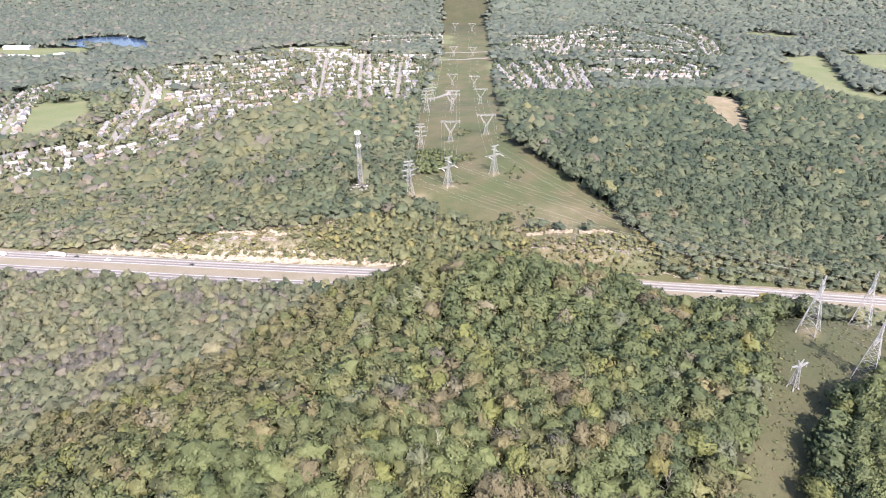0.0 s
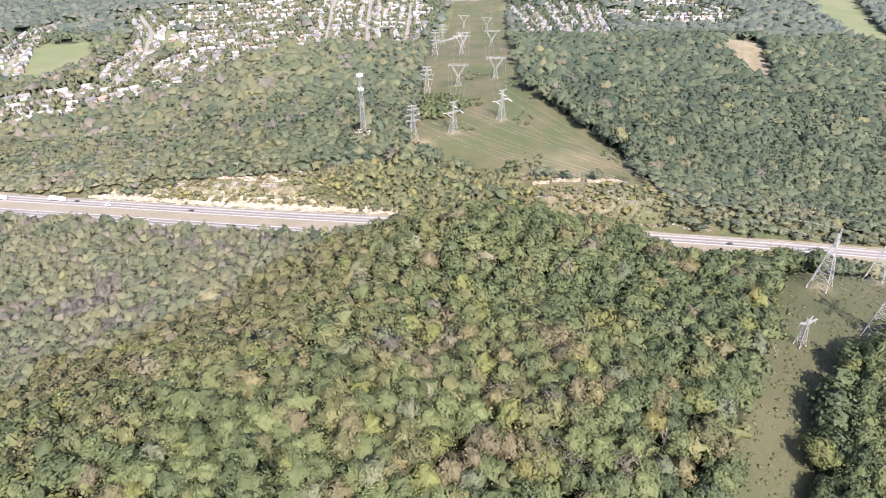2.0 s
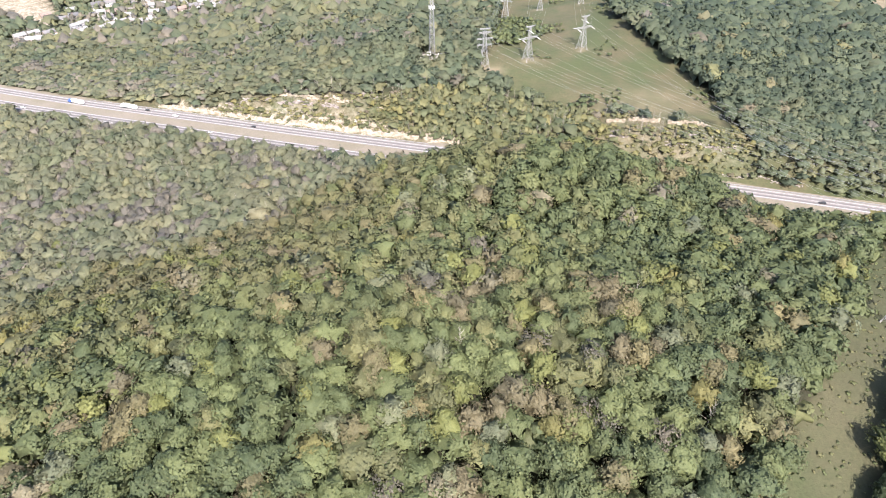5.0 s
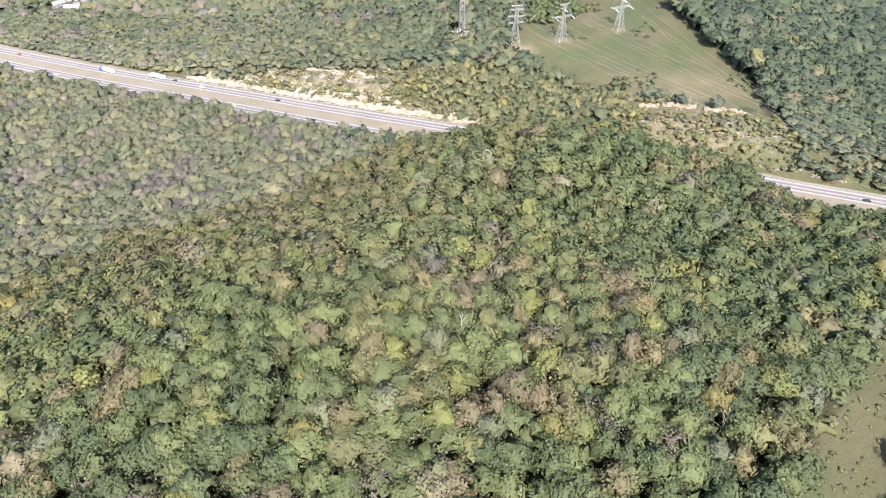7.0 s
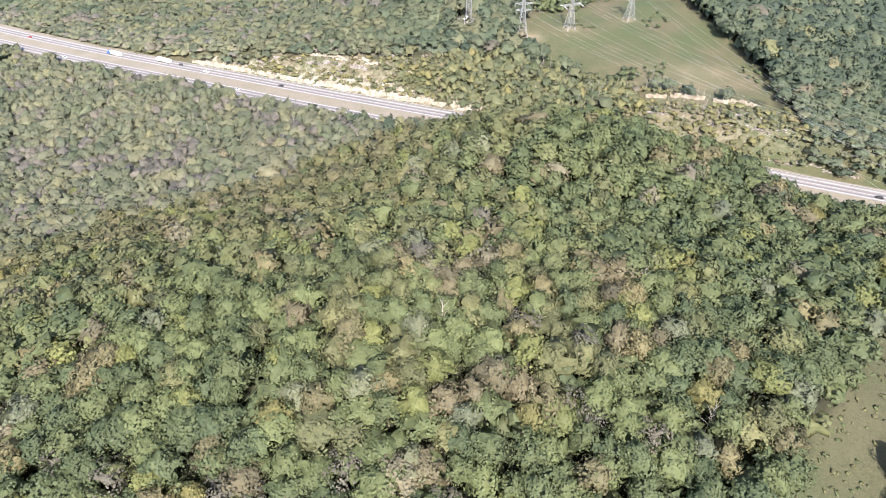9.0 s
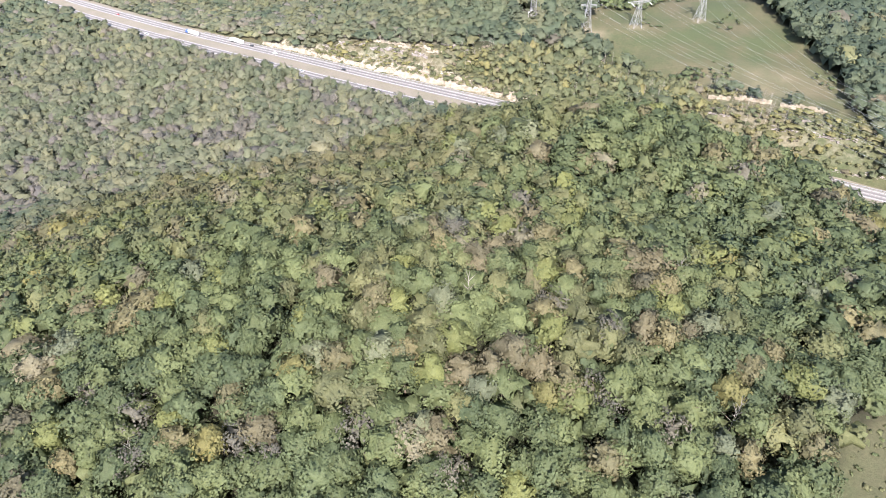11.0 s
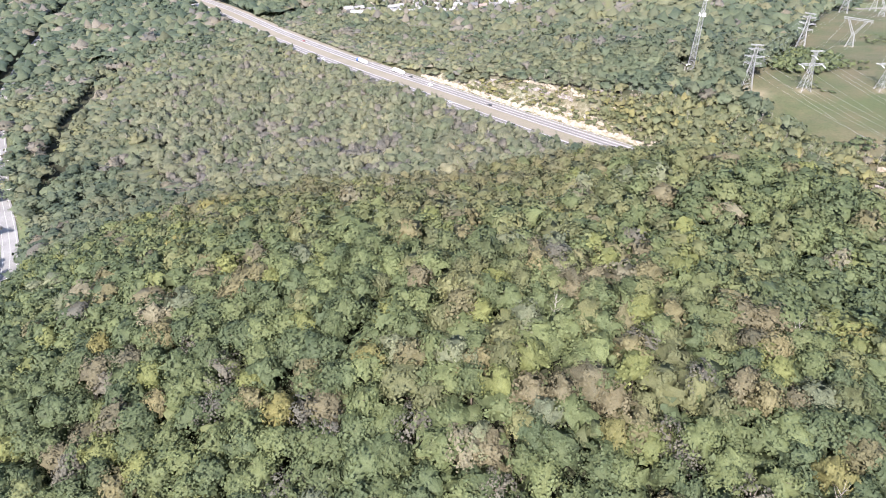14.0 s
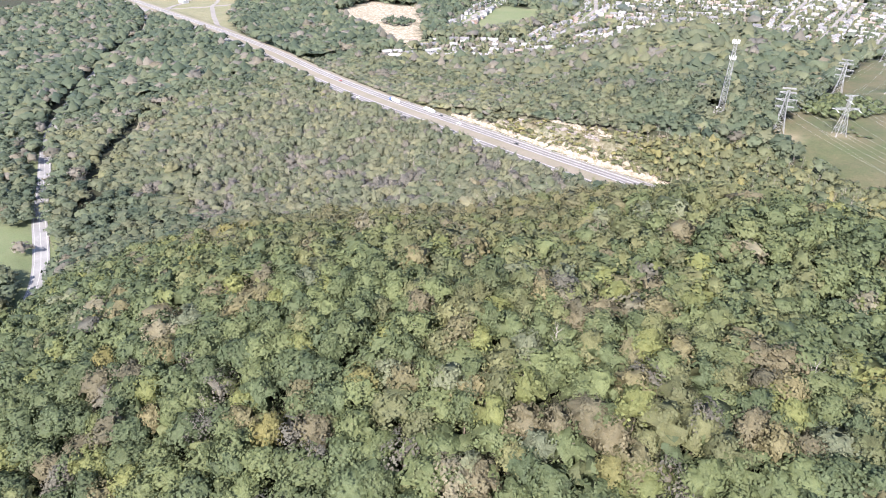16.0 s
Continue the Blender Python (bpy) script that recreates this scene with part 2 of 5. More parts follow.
CORRIDOR = [(-34, 540), (-36, 727), (-38, 880), (-42, 1198), (-12, 1574), (12, 2800), (168, 2800), (120, 1497), (103, 1198), (88, 925), (80, 705), (116, 610), (160, 512), (156, 484), (110, 487), (70, 497), (30, 503), (0, 520)]
STRIP = [(177, 280), (204, 330), (260, 350), (420, 330), (420, 290), (270, 285), (240, 270), (205, 256), (160, 190), (131, 118), (88, 38), (55, 50), (100, 130), (127, 192)]
MEADOWS = [
    [(-712, 968), (-766, 1062), (-756, 1185), (-688, 1205), (-618, 1088), (-630, 950)],
    [(985, 2150), (1060, 2120), (1150, 2010), (1051, 1960), (930, 1990)],
    [(880, 1690), (1000, 1700), (900, 1450), (850, 1290), (930, 1215), (850, 1130), (760, 1260), (800, 1450)],
    [(1050, 1740), (1260, 1700), (1190, 1330), (1010, 1200), (950, 1300), (1010, 1480)],
    [(-1260, 1660), (-1010, 1640), (-930, 1720), (-1010, 1830), (-1250, 1830)],
    [(-560, 1700), (-470, 1740), (-250, 1780), (-260, 1850), (-430, 1850)],
    [(-470, 60), (-405, 70), (-366, 100), (-400, 128), (-440, 148), (-560, 120)],
    [(-399, 150), (-404, 176), (-401, 196), (-410, 207), (-391, 180), (-382, 150)],
    [(-480, 1190), (-530, 1170), (-590, 1200), (-610, 1290), (-560, 1300)],
]
SIDE_ROADS = [[(-40, 1632), (60, 1655), (150, 1690)], [(-30, 1755), (60, 1764), (160, 1776)], [(-42, 1190), (-20, 1215), (10, 1260), (15, 1300)], [(930, 2230), (1000, 2200), (1120, 2110), (1300, 2060)],
    [(-1169, 604), (-1200, 650), (-1297, 700), (-1352, 773), (-1380, 840)], [(-939, 646), (-1050, 672), (-1146, 720), (-1246, 775), (-1330, 850)], [(-1312, 672), (-1246, 768), (-1222, 840), (-1180, 900)], [(-700, 690), (-650, 700), (-600, 720), (-560, 735)]]
JUNCTION = [(-1460, 670), (-1320, 655), (-1180, 640), (-1000, 640), (-930, 655), (-1050, 700), (-1150, 765), (-1240, 850), (-1350, 880), (-1480, 800)]
GULLY = [(-425, 182), (-437, 190), (-481, 214), (-532, 244), (-579, 282), (-633, 329), (-663, 371), (-640, 410)]
CLEARINGS = [
    [(375, 765), (392, 765), (432, 860), (455, 930), (505, 1090), (440, 1098), (408, 960), (388, 860)],
    [(-985, 890), (-860, 850), (-740, 812), (-650, 775), (-640, 800), (-700, 860), (-765, 930), (-900, 1060), (-1030, 1045)],
]
PADS = [(-22, 553, 12), (-32, 556, 9), (5, 575, 9), (52, 604, 8), (9, 735, 8), (53, 750, 8), (-26, 702, 7), (222, 316, 9), (264, 331, 10), (229, 271, 8), (-79, 563, 14)]  # trodden earth at masts
SCRUB = [(-330, 505), (-230, 482), (-120, 468), (0, 452), (60, 447), (180, 440), (165, 484), (110, 485), (60, 497), (0, 512), (-50, 520), (-140, 505), (-250, 520)]
THICKET = [(-165, 302), (-105, 362), (-65, 412), (-150, 440), (-300, 470), (-420, 490), (-560, 500), (-560, 330), (-420, 262), (-310, 260), (-235, 270)]
POND = [(-1133, 1905), (-1090, 2000), (-1000, 2030), (-900, 1960), (-845, 1880), (-820, 1740), (-870, 1760), (-940, 1830), (-1000, 1830), (-1060, 1850)]
STREETS = [
    [(-640, 700), (-582, 772), (-560, 811), (-502, 835), (-459, 898), (-413, 955), (-372, 1053), (-330, 1080)],
    [(-660, 800), (-613, 847), (-561, 885), (-514, 926), (-551, 1053), (-550, 1129), (-604, 1288), (-705, 1458)],
    [(-470, 986), (-460, 1109), (-402, 1150), (-339, 1193)], [(-541, 1238), (-437, 1263), (-341, 1340)],
    [(-577, 1427), (-459, 1458), (-356, 1525)], [(-552, 1635), (-392, 1692)], [(-294, 1288), (-197, 1340), (-53, 1340)],
    [(-105, 1612), (-88, 1184)], [(-303, 1675), (-243, 1229)], [(-212, 1675), (-161, 1193)], [(-329, 1675), (-28, 1659)],
    [(-319, 1471), (-52, 1491)], [(-235, 1876), (-7, 1938)], [(-223, 1994), (-7, 2028)], [(-707, 970), (-782, 1129), (-823, 1263), (-806, 1357)],
    [(153, 1560), (174, 1277)], [(234, 1597), (233, 1253)], [(308, 1560), (279, 1229)], [(222, 1807), (296, 1675), (367, 1960)],
    [(352, 1491), (445, 1446), (604, 1458)], [(392, 1612), (552, 1582), (603, 1491)], [(185, 2016), (371, 1982), (591, 2101)],
    [(184, 1817), (362, 1836), (580, 1817), (680, 1744)], [(609, 2320), (799, 2233), (772, 1907), (709, 1692)], [(486, 2205), (649, 2052), (698, 1836)],
    [(-420, 880), (-360, 960), (-310, 1040), (-250, 1100)], [(-300, 1230), (-200, 1215), (-60, 1215)], [(-480, 1340), (-380, 1400)], [(-640, 1500), (-520, 1530), (-380, 1590)],
    [(-440, 1010), (-400, 1080), (-330, 1130), (-270, 1160)], [(-500, 1190), (-420, 1212), (-330, 1255), (-290, 1275)], [(-600, 1335), (-480, 1372), (-350, 1440)], [(-420, 1765), (-250, 1735)],
    [(420, 1745), (560, 1725), (650, 1640)], [(240, 1900), (400, 1905), (540, 1965)], [(420, 2075), (560, 2190)], [(480, 1505), (470, 1400)], [(400, 1380), (560, 1400)], [(-270, 1565), (-60, 1570)], [(-280, 1410), (-60, 1415)],
]


def depth_in(x, y, poly):
    """Metres inside a polygon of the plan; below nought outside it."""
    x, y = np.asarray(x, float), np.asarray(y, float)
    best = np.full(x.shape, 1e9)
    for (x0, y0), (x1, y1) in zip(poly, poly[1:] + poly[:1]):
        dx, dy = x1 - x0, y1 - y0
        t = np.clip(((x - x0) * dx + (y - y0) * dy) / (dx * dx + dy * dy), 0, 1)
        best = np.minimum(best, np.hypot(x - x0 - t * dx, y - y0 - t * dy))
    return np.where(inside(x, y, poly), best, -best)


def resample(line, step):
    """Points and headings at even steps along a plan line."""
    p = np.array(line, float)[:, :2]
    s = np.r_[0, np.cumsum(np.hypot(*np.diff(p, axis=0).T))]
    t = np.arange(0, s[-1], step)
    q = np.c_[np.interp(t, s, p[:, 0]), np.interp(t, s, p[:, 1])]
    f = np.c_[np.interp(t + 3, s, p[:, 0]), np.interp(t + 3, s, p[:, 1])] - np.c_[np.interp(t - 3, s, p[:, 0]), np.interp(t - 3, s, p[:, 1])]
    return q, np.arctan2(f[:, 1], f[:, 0])


STREET_POINTS = np.concatenate([resample(s, 8)[0] for s in STREETS])


def street_distance(x, y):
    """Metres to the nearest street, for points of the plan."""
    x, y = np.ravel(x), np.ravel(y)
    best = np.full(x.shape, 1e9)
    for i in range(0, len(x), 20000):
        sl = slice(i, i + 20000)
        m = np.flatnonzero((y[sl] > 650) & (y[sl] < 2400) & (np.abs(x[sl]) < 950)) + i
        if len(m):
            dx = x[m, None] - STREET_POINTS[None, :, 0]
            dy = y[m, None] - STREET_POINTS[None, :, 1]
            best[m] = np.sqrt((dx * dx + dy * dy).min(axis=1))
    return best


def axis(parts):
    return np.unique(np.concatenate([np.arange(a, b, s) for a, b, s in parts]))


def mesh_from(name, verts, faces, mats, smooth_shade=False, loops=None):
    """A mesh from arrays: verts n x 3, faces n x 3 or n x 4."""
    me = bpy.data.meshes.new(name)
    faces = np.asarray(faces, np.int32)
    n, k = faces.shape
    me.vertices.add(len(verts))
    me.vertices.foreach_set("co", np.asarray(verts, np.float32).ravel())
    me.loops.add(n * k)
    me.loops.foreach_set("vertex_index", faces.ravel())
    me.polygons.add(n)
    me.polygons.foreach_set("loop_start", np.arange(0, n * k, k, dtype=np.int32))
    me.polygons.foreach_set("use_smooth", np.full(n, smooth_shade))
    for m in mats:
        me.materials.append(m)
    me.update(calc_edges=True)
    return me


def point_value(me, name, values):
    a = me.attributes.new(name, "FLOAT", "POINT")
    a.data.foreach_set("value", np.asarray(values, np.float32))


def ground():
    xs = axis([(-6000, -1700, 160), (-1700, -700, 22), (-700, -350, 7), (-350, 300, 6), (300, 560, 8), (560, 1300, 20), (1300, 6001, 160)])
    ys = axis([(-2000, -100, 120), (-100, 30, 15), (30, 380, 7), (380, 640, 5.5), (640, 800, 8), (800, 2400, 16), (2400, 3700, 50), (3700, 7001, 200)])
    X, Y = np.meshgrid(xs, ys)
    Z = height(X, Y)
    nx, ny = len(xs), len(ys)
    i = np.arange(nx * ny).reshape(ny, nx)
    faces = np.stack([i[:-1, :-1], i[:-1, 1:], i[1:, 1:], i[1:, :-1]], -1).reshape(-1, 4)
    m, nt, p = material("ground_cover", 0.95)

    def value(n):
        a = nt.nodes.new("ShaderNodeAttribute")
        a.attribute_name = n
        return a.outputs["Fac"]
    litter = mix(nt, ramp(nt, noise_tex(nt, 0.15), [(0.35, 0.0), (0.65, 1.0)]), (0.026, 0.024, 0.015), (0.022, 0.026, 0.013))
    rough_grass = mix(nt, ramp(nt, noise_tex(nt, 0.022, 6.0, 0.7), [(0.40, 0.0), (0.62, 1.0)]), (0.046, 0.056, 0.025), (0.080, 0.069, 0.040))
    rough_grass = mix(nt, ramp(nt, noise_tex(nt, 0.5, 4.0, 0.75), [(0.45, 0.0), (0.7, 0.6)]), rough_grass, (0.033, 0.039, 0.017))
    lawn = mix(nt, ramp(nt, noise_tex(nt, 0.02, 4.0), [(0.35, 0.0), (0.65, 1.0)]), (0.080, 0.098, 0.045), (0.106, 0.111, 0.060))
    earth = mix(nt, ramp(nt, noise_tex(nt, 0.06, 4.0), [(0.35, 0.0), (0.65, 1.0)]), (0.170, 0.142, 0.096), (0.115, 0.098, 0.060))
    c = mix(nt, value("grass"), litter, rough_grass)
    c = mix(nt, value("lawn"), c, lawn)
    c = mix(nt, value("earth"), c, earth)
    stone = mix(nt, ramp(nt, noise_tex(nt, 0.22, 5.0, 0.7), [(0.4, 0.0), (0.6, 1.0)]), (0.13, 0.105, 0.074), (0.33, 0.295, 0.235))
    broken = nt.nodes.new("ShaderNodeMath")
    broken.operation = "MULTIPLY"
    nt.links.new(value("stone"), broken.inputs[0])
    nt.links.new(ramp(nt, noise_tex(nt, 0.11, 5.0, 0.75), [(0.38, 0.0), (0.54, 1.0)]), broken.inputs[1])
    c = mix(nt, broken.outputs[0], c, stone)
    fine = noise_tex(nt, 0.9, 5.0, 0.75)
    c = mix(nt, 0.6, c, ramp(nt, fine, [(0.3, 0.33), (0.7, 0.67)]), "OVERLAY")
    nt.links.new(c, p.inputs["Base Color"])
    bump(nt, p, fine, 0.7, 0.6)
    me = mesh_from("ground", np.c_[X.ravel(), Y.ravel(), Z.ravel()], faces, [m], True)
    x, y = X.ravel(), Y.ravel()
    yc, _, c = line_at(HIGHWAY, x)
    bank = smooth(60, 30, np.abs((y - yc) * c))
    lawns = np.any([inside(x, y, q) for q in MEADOWS + [JUNCTION]], axis=0)
    yl, _, cl = line_at(LANE_ROAD, x)
    lawns = np.maximum(lawns, 0.8 * smooth(30, 18, np.abs((y - yl) * cl)) * (x > -700))
    homes = smooth(60, 34, street_distance(x, y))
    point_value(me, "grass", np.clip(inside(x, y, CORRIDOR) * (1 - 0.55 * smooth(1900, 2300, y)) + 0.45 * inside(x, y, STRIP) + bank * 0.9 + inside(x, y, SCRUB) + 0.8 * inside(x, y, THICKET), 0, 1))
    point_value(me, "lawn", np.clip(lawns + homes * 0.8 + 0.18 * inside(x, y, STRIP), 0, 1))
    d = (y - yc) * c
    rim = smooth(19, 21, d) * smooth(34, 25, d) * smooth(-345, -325, x) * smooth(20, -5, x) * 1.6
    talus = smooth(26, 32, d) * smooth(62, 50, d) * (smooth(-270, -245, x) * smooth(-105, -130, x) + 0.8 * smooth(50, 70, x) * smooth(190, 165, x))
    point_value(me, "stone", np.clip(0.75 * inside(x, y, CLEARINGS[1]) + rim + 0.24 * talus, 0, 1))
    bare = np.any([inside(x, y, q) for q in CLEARINGS], axis=0).astype(float)
    for px, py, r in PADS:
        bare = np.maximum(bare, 0.85 * smooth(r, r * 0.35, np.hypot(x - px, y - py)))
    heath = 0.5 * smooth(60, 15, np.hypot(x - 100, (y - 512) * 1.6)) * (0.6 + 0.4 * wave(x, y, 25, 3.0))
    point_value(me, "earth", np.maximum(np.maximum(bare, heath), 0.5 * inside(x, y, JUNCTION)))
    return tagged(new("ground", me), "rolling ground with leaf litter, rough grass and meadows", "ground", kind="structure")


ground()


def ribbon(name, line, left, right, lift, mat, step=12.0, follow=None, edge=0.0):
    """A strip along a line that runs along x, between two offsets, laid on the line's own height; or, with follow, on the ground."""
    pts, heads = resample(line, step)
    v = []
    for (x, y), a in zip(pts, heads):
        nx, ny = -math.sin(a), math.cos(a)
        for o in (left, right):
            px, py = x + nx * o, y + ny * o
            z = z_at(px, py) if follow else float(line_at(line, x)[1])
            v.append((px, py, z + lift))
        for o in (left, right):
            px, py = x + nx * o, y + ny * o
            z = z_at(px, py) if follow else float(line_at(line, x)[1])
            v.append((px, py, z + lift - 0.35))
    f = []
    for i in range(len(pts) - 1):
        a, b = 4 * i, 4 * i + 4
        f += [(a, b, b + 1, a + 1), (a + 2, b + 2, b, a), (a + 1, b + 1, b + 3, a + 3)]
    return mesh_from(name, v, f, [mat])


def smooth_line(line):
    """The middle line at short even steps, as the ground has it."""
    xs = np.arange(line[0][0], line[-1][0], 6.0)
    y, z, _ = line_at(line, xs)
    return [(float(a), float(b), float(c)) for a, b, c in zip(xs, y, z)]


HW, LR = smooth_line(HIGHWAY), smooth_line(LANE_ROAD)


def part(name, me, parent, label=""):
    ob = new(name, me)
    ob.parent = parent
    if label:
        ob["label"] = label
    return ob


def bm_mesh(name, bm, mats):
    me = bpy.data.meshes.new(name)
    bm.to_mesh(me)
    bm.free()
    for m in (mats if isinstance(mats, (list, tuple)) else [mats]):
        me.materials.append(m)
    return me


def bar(bm, a, b, w):
    """A square bar from a to b."""
    a, b = Vector(a), Vector(b)
    d = b - a
    if d.length < 1e-6:
        return
    q = d.to_track_quat("Z", "Y").to_matrix().to_4x4()
    m = Matrix.Translation((a + b) / 2) @ q @ Matrix.Diagonal((w, w, d.length, 1))
    bmesh.ops.create_cube(bm, size=1, matrix=m)


def box(bm, x, y, z, sx, sy, sz, m=Matrix()):
    bmesh.ops.create_cube(bm, size=1, matrix=m @ Matrix.Translation((x, y, z)) @ Matrix.Diagonal((sx, sy, sz, 1)))


# ---- highway ----
road = new("highway")
tagged(road, "four lane divided highway of pale worn concrete with a grassy median", "road", kind="structure")
for side in (1, -1):
    part("carriageway", ribbon("carriageway", HW, side * 6.0, side * 18.5, 0.30, ASPHALT), road)
    for o, w in ((7.3, 0.28), (16.2, 0.28)):
        part("edge_line", ribbon("edge_line", HW, side * (o - w), side * (o + w), 0.306, PAINT), road, "white painted edge line")
    for o in (8.3, 12.8):
        part("wheel_lane", ribbon("wheel_lane", HW, side * o, side * (o + 1.7), 0.304, WORN), road, "darker worn wheel lane")
    part("lane_line", ribbon("lane_line", HW, side * 11.6, side * 11.9, 0.306, PAINT), road, "white painted lane line")
    part("verge", ribbon("verge", HW, side * 18.6, side * 24.0, 0.12, VERGE), road, "dry grass and gravel verge")
part("median", ribbon("median", HW, -5.9, 5.9, 0.22, VERGE), road, "dry tan grass median")
lane = new("country_road")
tagged(lane, "narrow grey two lane road in a wooded valley", "road", kind="structure")
part("carriageway", ribbon("carriageway", LR, -5.6, 5.6, 0.25, ROAD), lane)
for o in (-4.2, 0, 4.2):
    part("road_line", ribbon("road_line", LR, o - 0.12, o + 0.12, 0.256, PAINT), lane, "painted line")
for s in STREETS:
    st = new("street", ribbon("street", s, -4.5, 4.5, 0.35, ASPHALT, 10.0, True))
    tagged(st, "pale residential street between houses", "street", kind="structure")

# ---- woods ----
rng = np.random.default_rng(11)
GREY_TWIGS = foliage("twigs_grey", [(0.0, (0.128, 0.122, 0.096)), (0.5, (0.122, 0.113, 0.096)), (1.0, (0.106, 0.098, 0.091))], True)


def dome(n, seed):
    """An uneven sphere of about n points, open below: unit directions and triangles."""
    g = np.random.default_rng(seed)
    i = np.arange(n) + 0.5
    z = 1 - 2 * i / n
    a = i * 2.39996
    r = np.sqrt(1 - z * z)
    d = np.c_[r * np.cos(a), r * np.sin(a), z] + g.normal(0, 0.55 / math.sqrt(n), (n, 3))
    d /= np.linalg.norm(d, axis=1)[:, None]
    bm = bmesh.new()
    for q in d:
        bm.verts.new(q)
    bmesh.ops.convex_hull(bm, input=bm.verts[:])
    bm.verts.index_update()
    v = np.array([q.co[:] for q in bm.verts])
    f = np.array([[q.index for q in t.verts] for t in bm.faces])
    bm.free()
    f = f[v[f][:, :, 2].max(axis=1) > -0.5]
    used, f = np.unique(f, return_inverse=True)
    return v[used], f.reshape(-1, 3)


def crown_shape(leaves, lobes, core, leaf, seed, inner=1.0, spread=1.0, flat=0.4, rough=0.9):
    """A crown of unit radius and half height with its middle at 0: lobes of leaf sprays over a lumpy core. Returns vertices, triangles and the way each vertex faces."""
    g = np.random.default_rng(seed)
    # lobes spread evenly over the crown's upper dome
    i = np.arange(lobes) + 0.5
    up = 1 - 1.45 * i / lobes
    a = i * 2.39996 + g.normal(0, 0.25, lobes)
    side = np.sqrt(np.clip(1 - up * up, 0, 1))
    c = np.c_[side * np.cos(a), side * np.sin(a), up] + g.normal(0, 0.07, (lobes, 3))
    c[:, :2] *= 1 + 0.22 * np.sin(np.arctan2(c[:, 1], c[:, 0]) * g.integers(2, 4) + g.uniform(0, 6))[:, None]
    c *= 0.66 + 0.20 * g.random((lobes, 1))
    size = (0.24 + 0.13 * g.random(lobes)) * spread
    v, f = dome(core, seed)
    reach, face = np.full(len(v), min(0.42, 0.7 * inner)), v.copy()
    for q, r in zip(c, size * inner):
        along = v @ q
        inner_part = r * r - (q @ q - along * along)
        far = along + np.sqrt(np.clip(inner_part, 0, None))
        hit = (inner_part > 0) & (far > reach)
        reach = np.where(hit, far, reach)
        face[hit] = (v * reach[:, None] - q)[hit] / r + 0.6 * v[hit]
    # leaf clusters of the surface stand in and out
    v = v * (reach * (1 + g.normal(0, rough / math.sqrt(core), len(v))))[:, None] + g.normal(0, 0.3 * rough / math.sqrt(core), v.shape)
    verts, faces, ways = [v], [f], [face]
    if leaves:
        k = g.integers(0, lobes, leaves)
        n = g.normal(size=(leaves, 3))
        n /= np.linalg.norm(n, axis=1)[:, None]
        out = c[k] / np.linalg.norm(c[k], axis=1)[:, None]
        n = n + 0.95 * out + (0, 0, 0.25)
        n /= np.linalg.norm(n, axis=1)[:, None]
        at = c[k] + n * (size[k] * (0.80 + 0.34 * g.random(leaves)))[:, None]
        way = n * 0.75 + out * 0.45 + (0, 0, 0.15) + flat * 0.5 * g.normal(size=n.shape)
        n = n + 0.5 * out + flat * g.normal(size=n.shape)
        n /= np.linalg.norm(n, axis=1)[:, None]
        u = np.cross(n, g.normal(size=n.shape))
        u /= np.linalg.norm(u, axis=1)[:, None]
        w = np.cross(n, u)
        s = leaf * (0.6 + 0.8 * g.random((leaves, 1)))
        q = np.stack([at - u * s, at - w * s * 0.85 - n * s * 0.3, at + u * s, at + w * s * 0.85 - n * s * 0.3], 1).reshape(-1, 3)
        i = np.arange(leaves)[:, None] * 4
        faces.append(np.concatenate([i + [0, 1, 2], i + [0, 2, 3]]) + len(v))
        verts.append(q)
        ways.append(np.repeat(way, 4, axis=0))
    ways = np.concatenate(ways)
    return np.concatenate(verts), np.concatenate(faces), ways / np.linalg.norm(ways, axis=1)[:, None]


NEAR = [crown_shape(560, 42, 100, 0.064, 100 + i, 0.58) for i in range(12)]
NEXT = [crown_shape(215, 30, 70, 0.100, 150 + i, 0.62) for i in range(10)]
MID = [crown_shape(72, 20, 46, 0.145, 200 + i, 0.72, 1.1) for i in range(10)]
FAR = [crown_shape(22, 14, 22, 0.23, 300 + i, 0.80, 1.15) for i in range(8)]
TINY = [crown_shape(8, 10, 14, 0.30, 350 + i, 0.90, 1.2) for i in range(8)]
THIN = [crown_shape(430, 30, 50, 0.055, 400 + i, 0.3) for i in range(6)]
DOT = [crown_shape(5, 9, 16, 0.34, 370 + i, 1.0, 1.25) for i in range(8)]
SPECK = [crown_shape(2, 9, 14, 0.36, 390 + i, 1.0, 1.3) for i in range(8)]
YOUNG = [crown_shape(24, 16, 30, 0.20, 430 + i, 0.8, 1.1) for i in range(8)]
CLUMP = [crown_shape(74, 20, 44, 0.11, 470 + i, 0.72, 1.05) for i in range(10)]
TWIGS = [crown_shape(100, 22, 30, 0.07, 450 + i, 0.55) for i in range(6)]


def trunk_mesh():
    bm = bmesh.new()
    rings = []
    for z, r in ((-0.6, 0.42), (0.0, 0.34), (3.0, 0.26), (7.0, 0.20), (11.0, 0.11), (14.0, 0.04)):
        rings.append([bm.verts.new((r * math.cos(a) + 0.06 * z * math.sin(z), r * math.sin(a), z)) for a in np.arange(7) * 6.2832 / 7])
    for p, q in zip(rings, rings[1:]):
        for i in range(7):
            bm.faces.new((p[i], p[(i + 1) % 7], q[(i + 1) % 7], q[i]))
    for i in range(6):
        a = i * 1.9
        z = 6.5 + i
        bar(bm, (0, 0, z), (2.6 * math.cos(a), 2.6 * math.sin(a), z + 2.2), 0.13)
    return bm_mesh("trunk", bm, BARK)


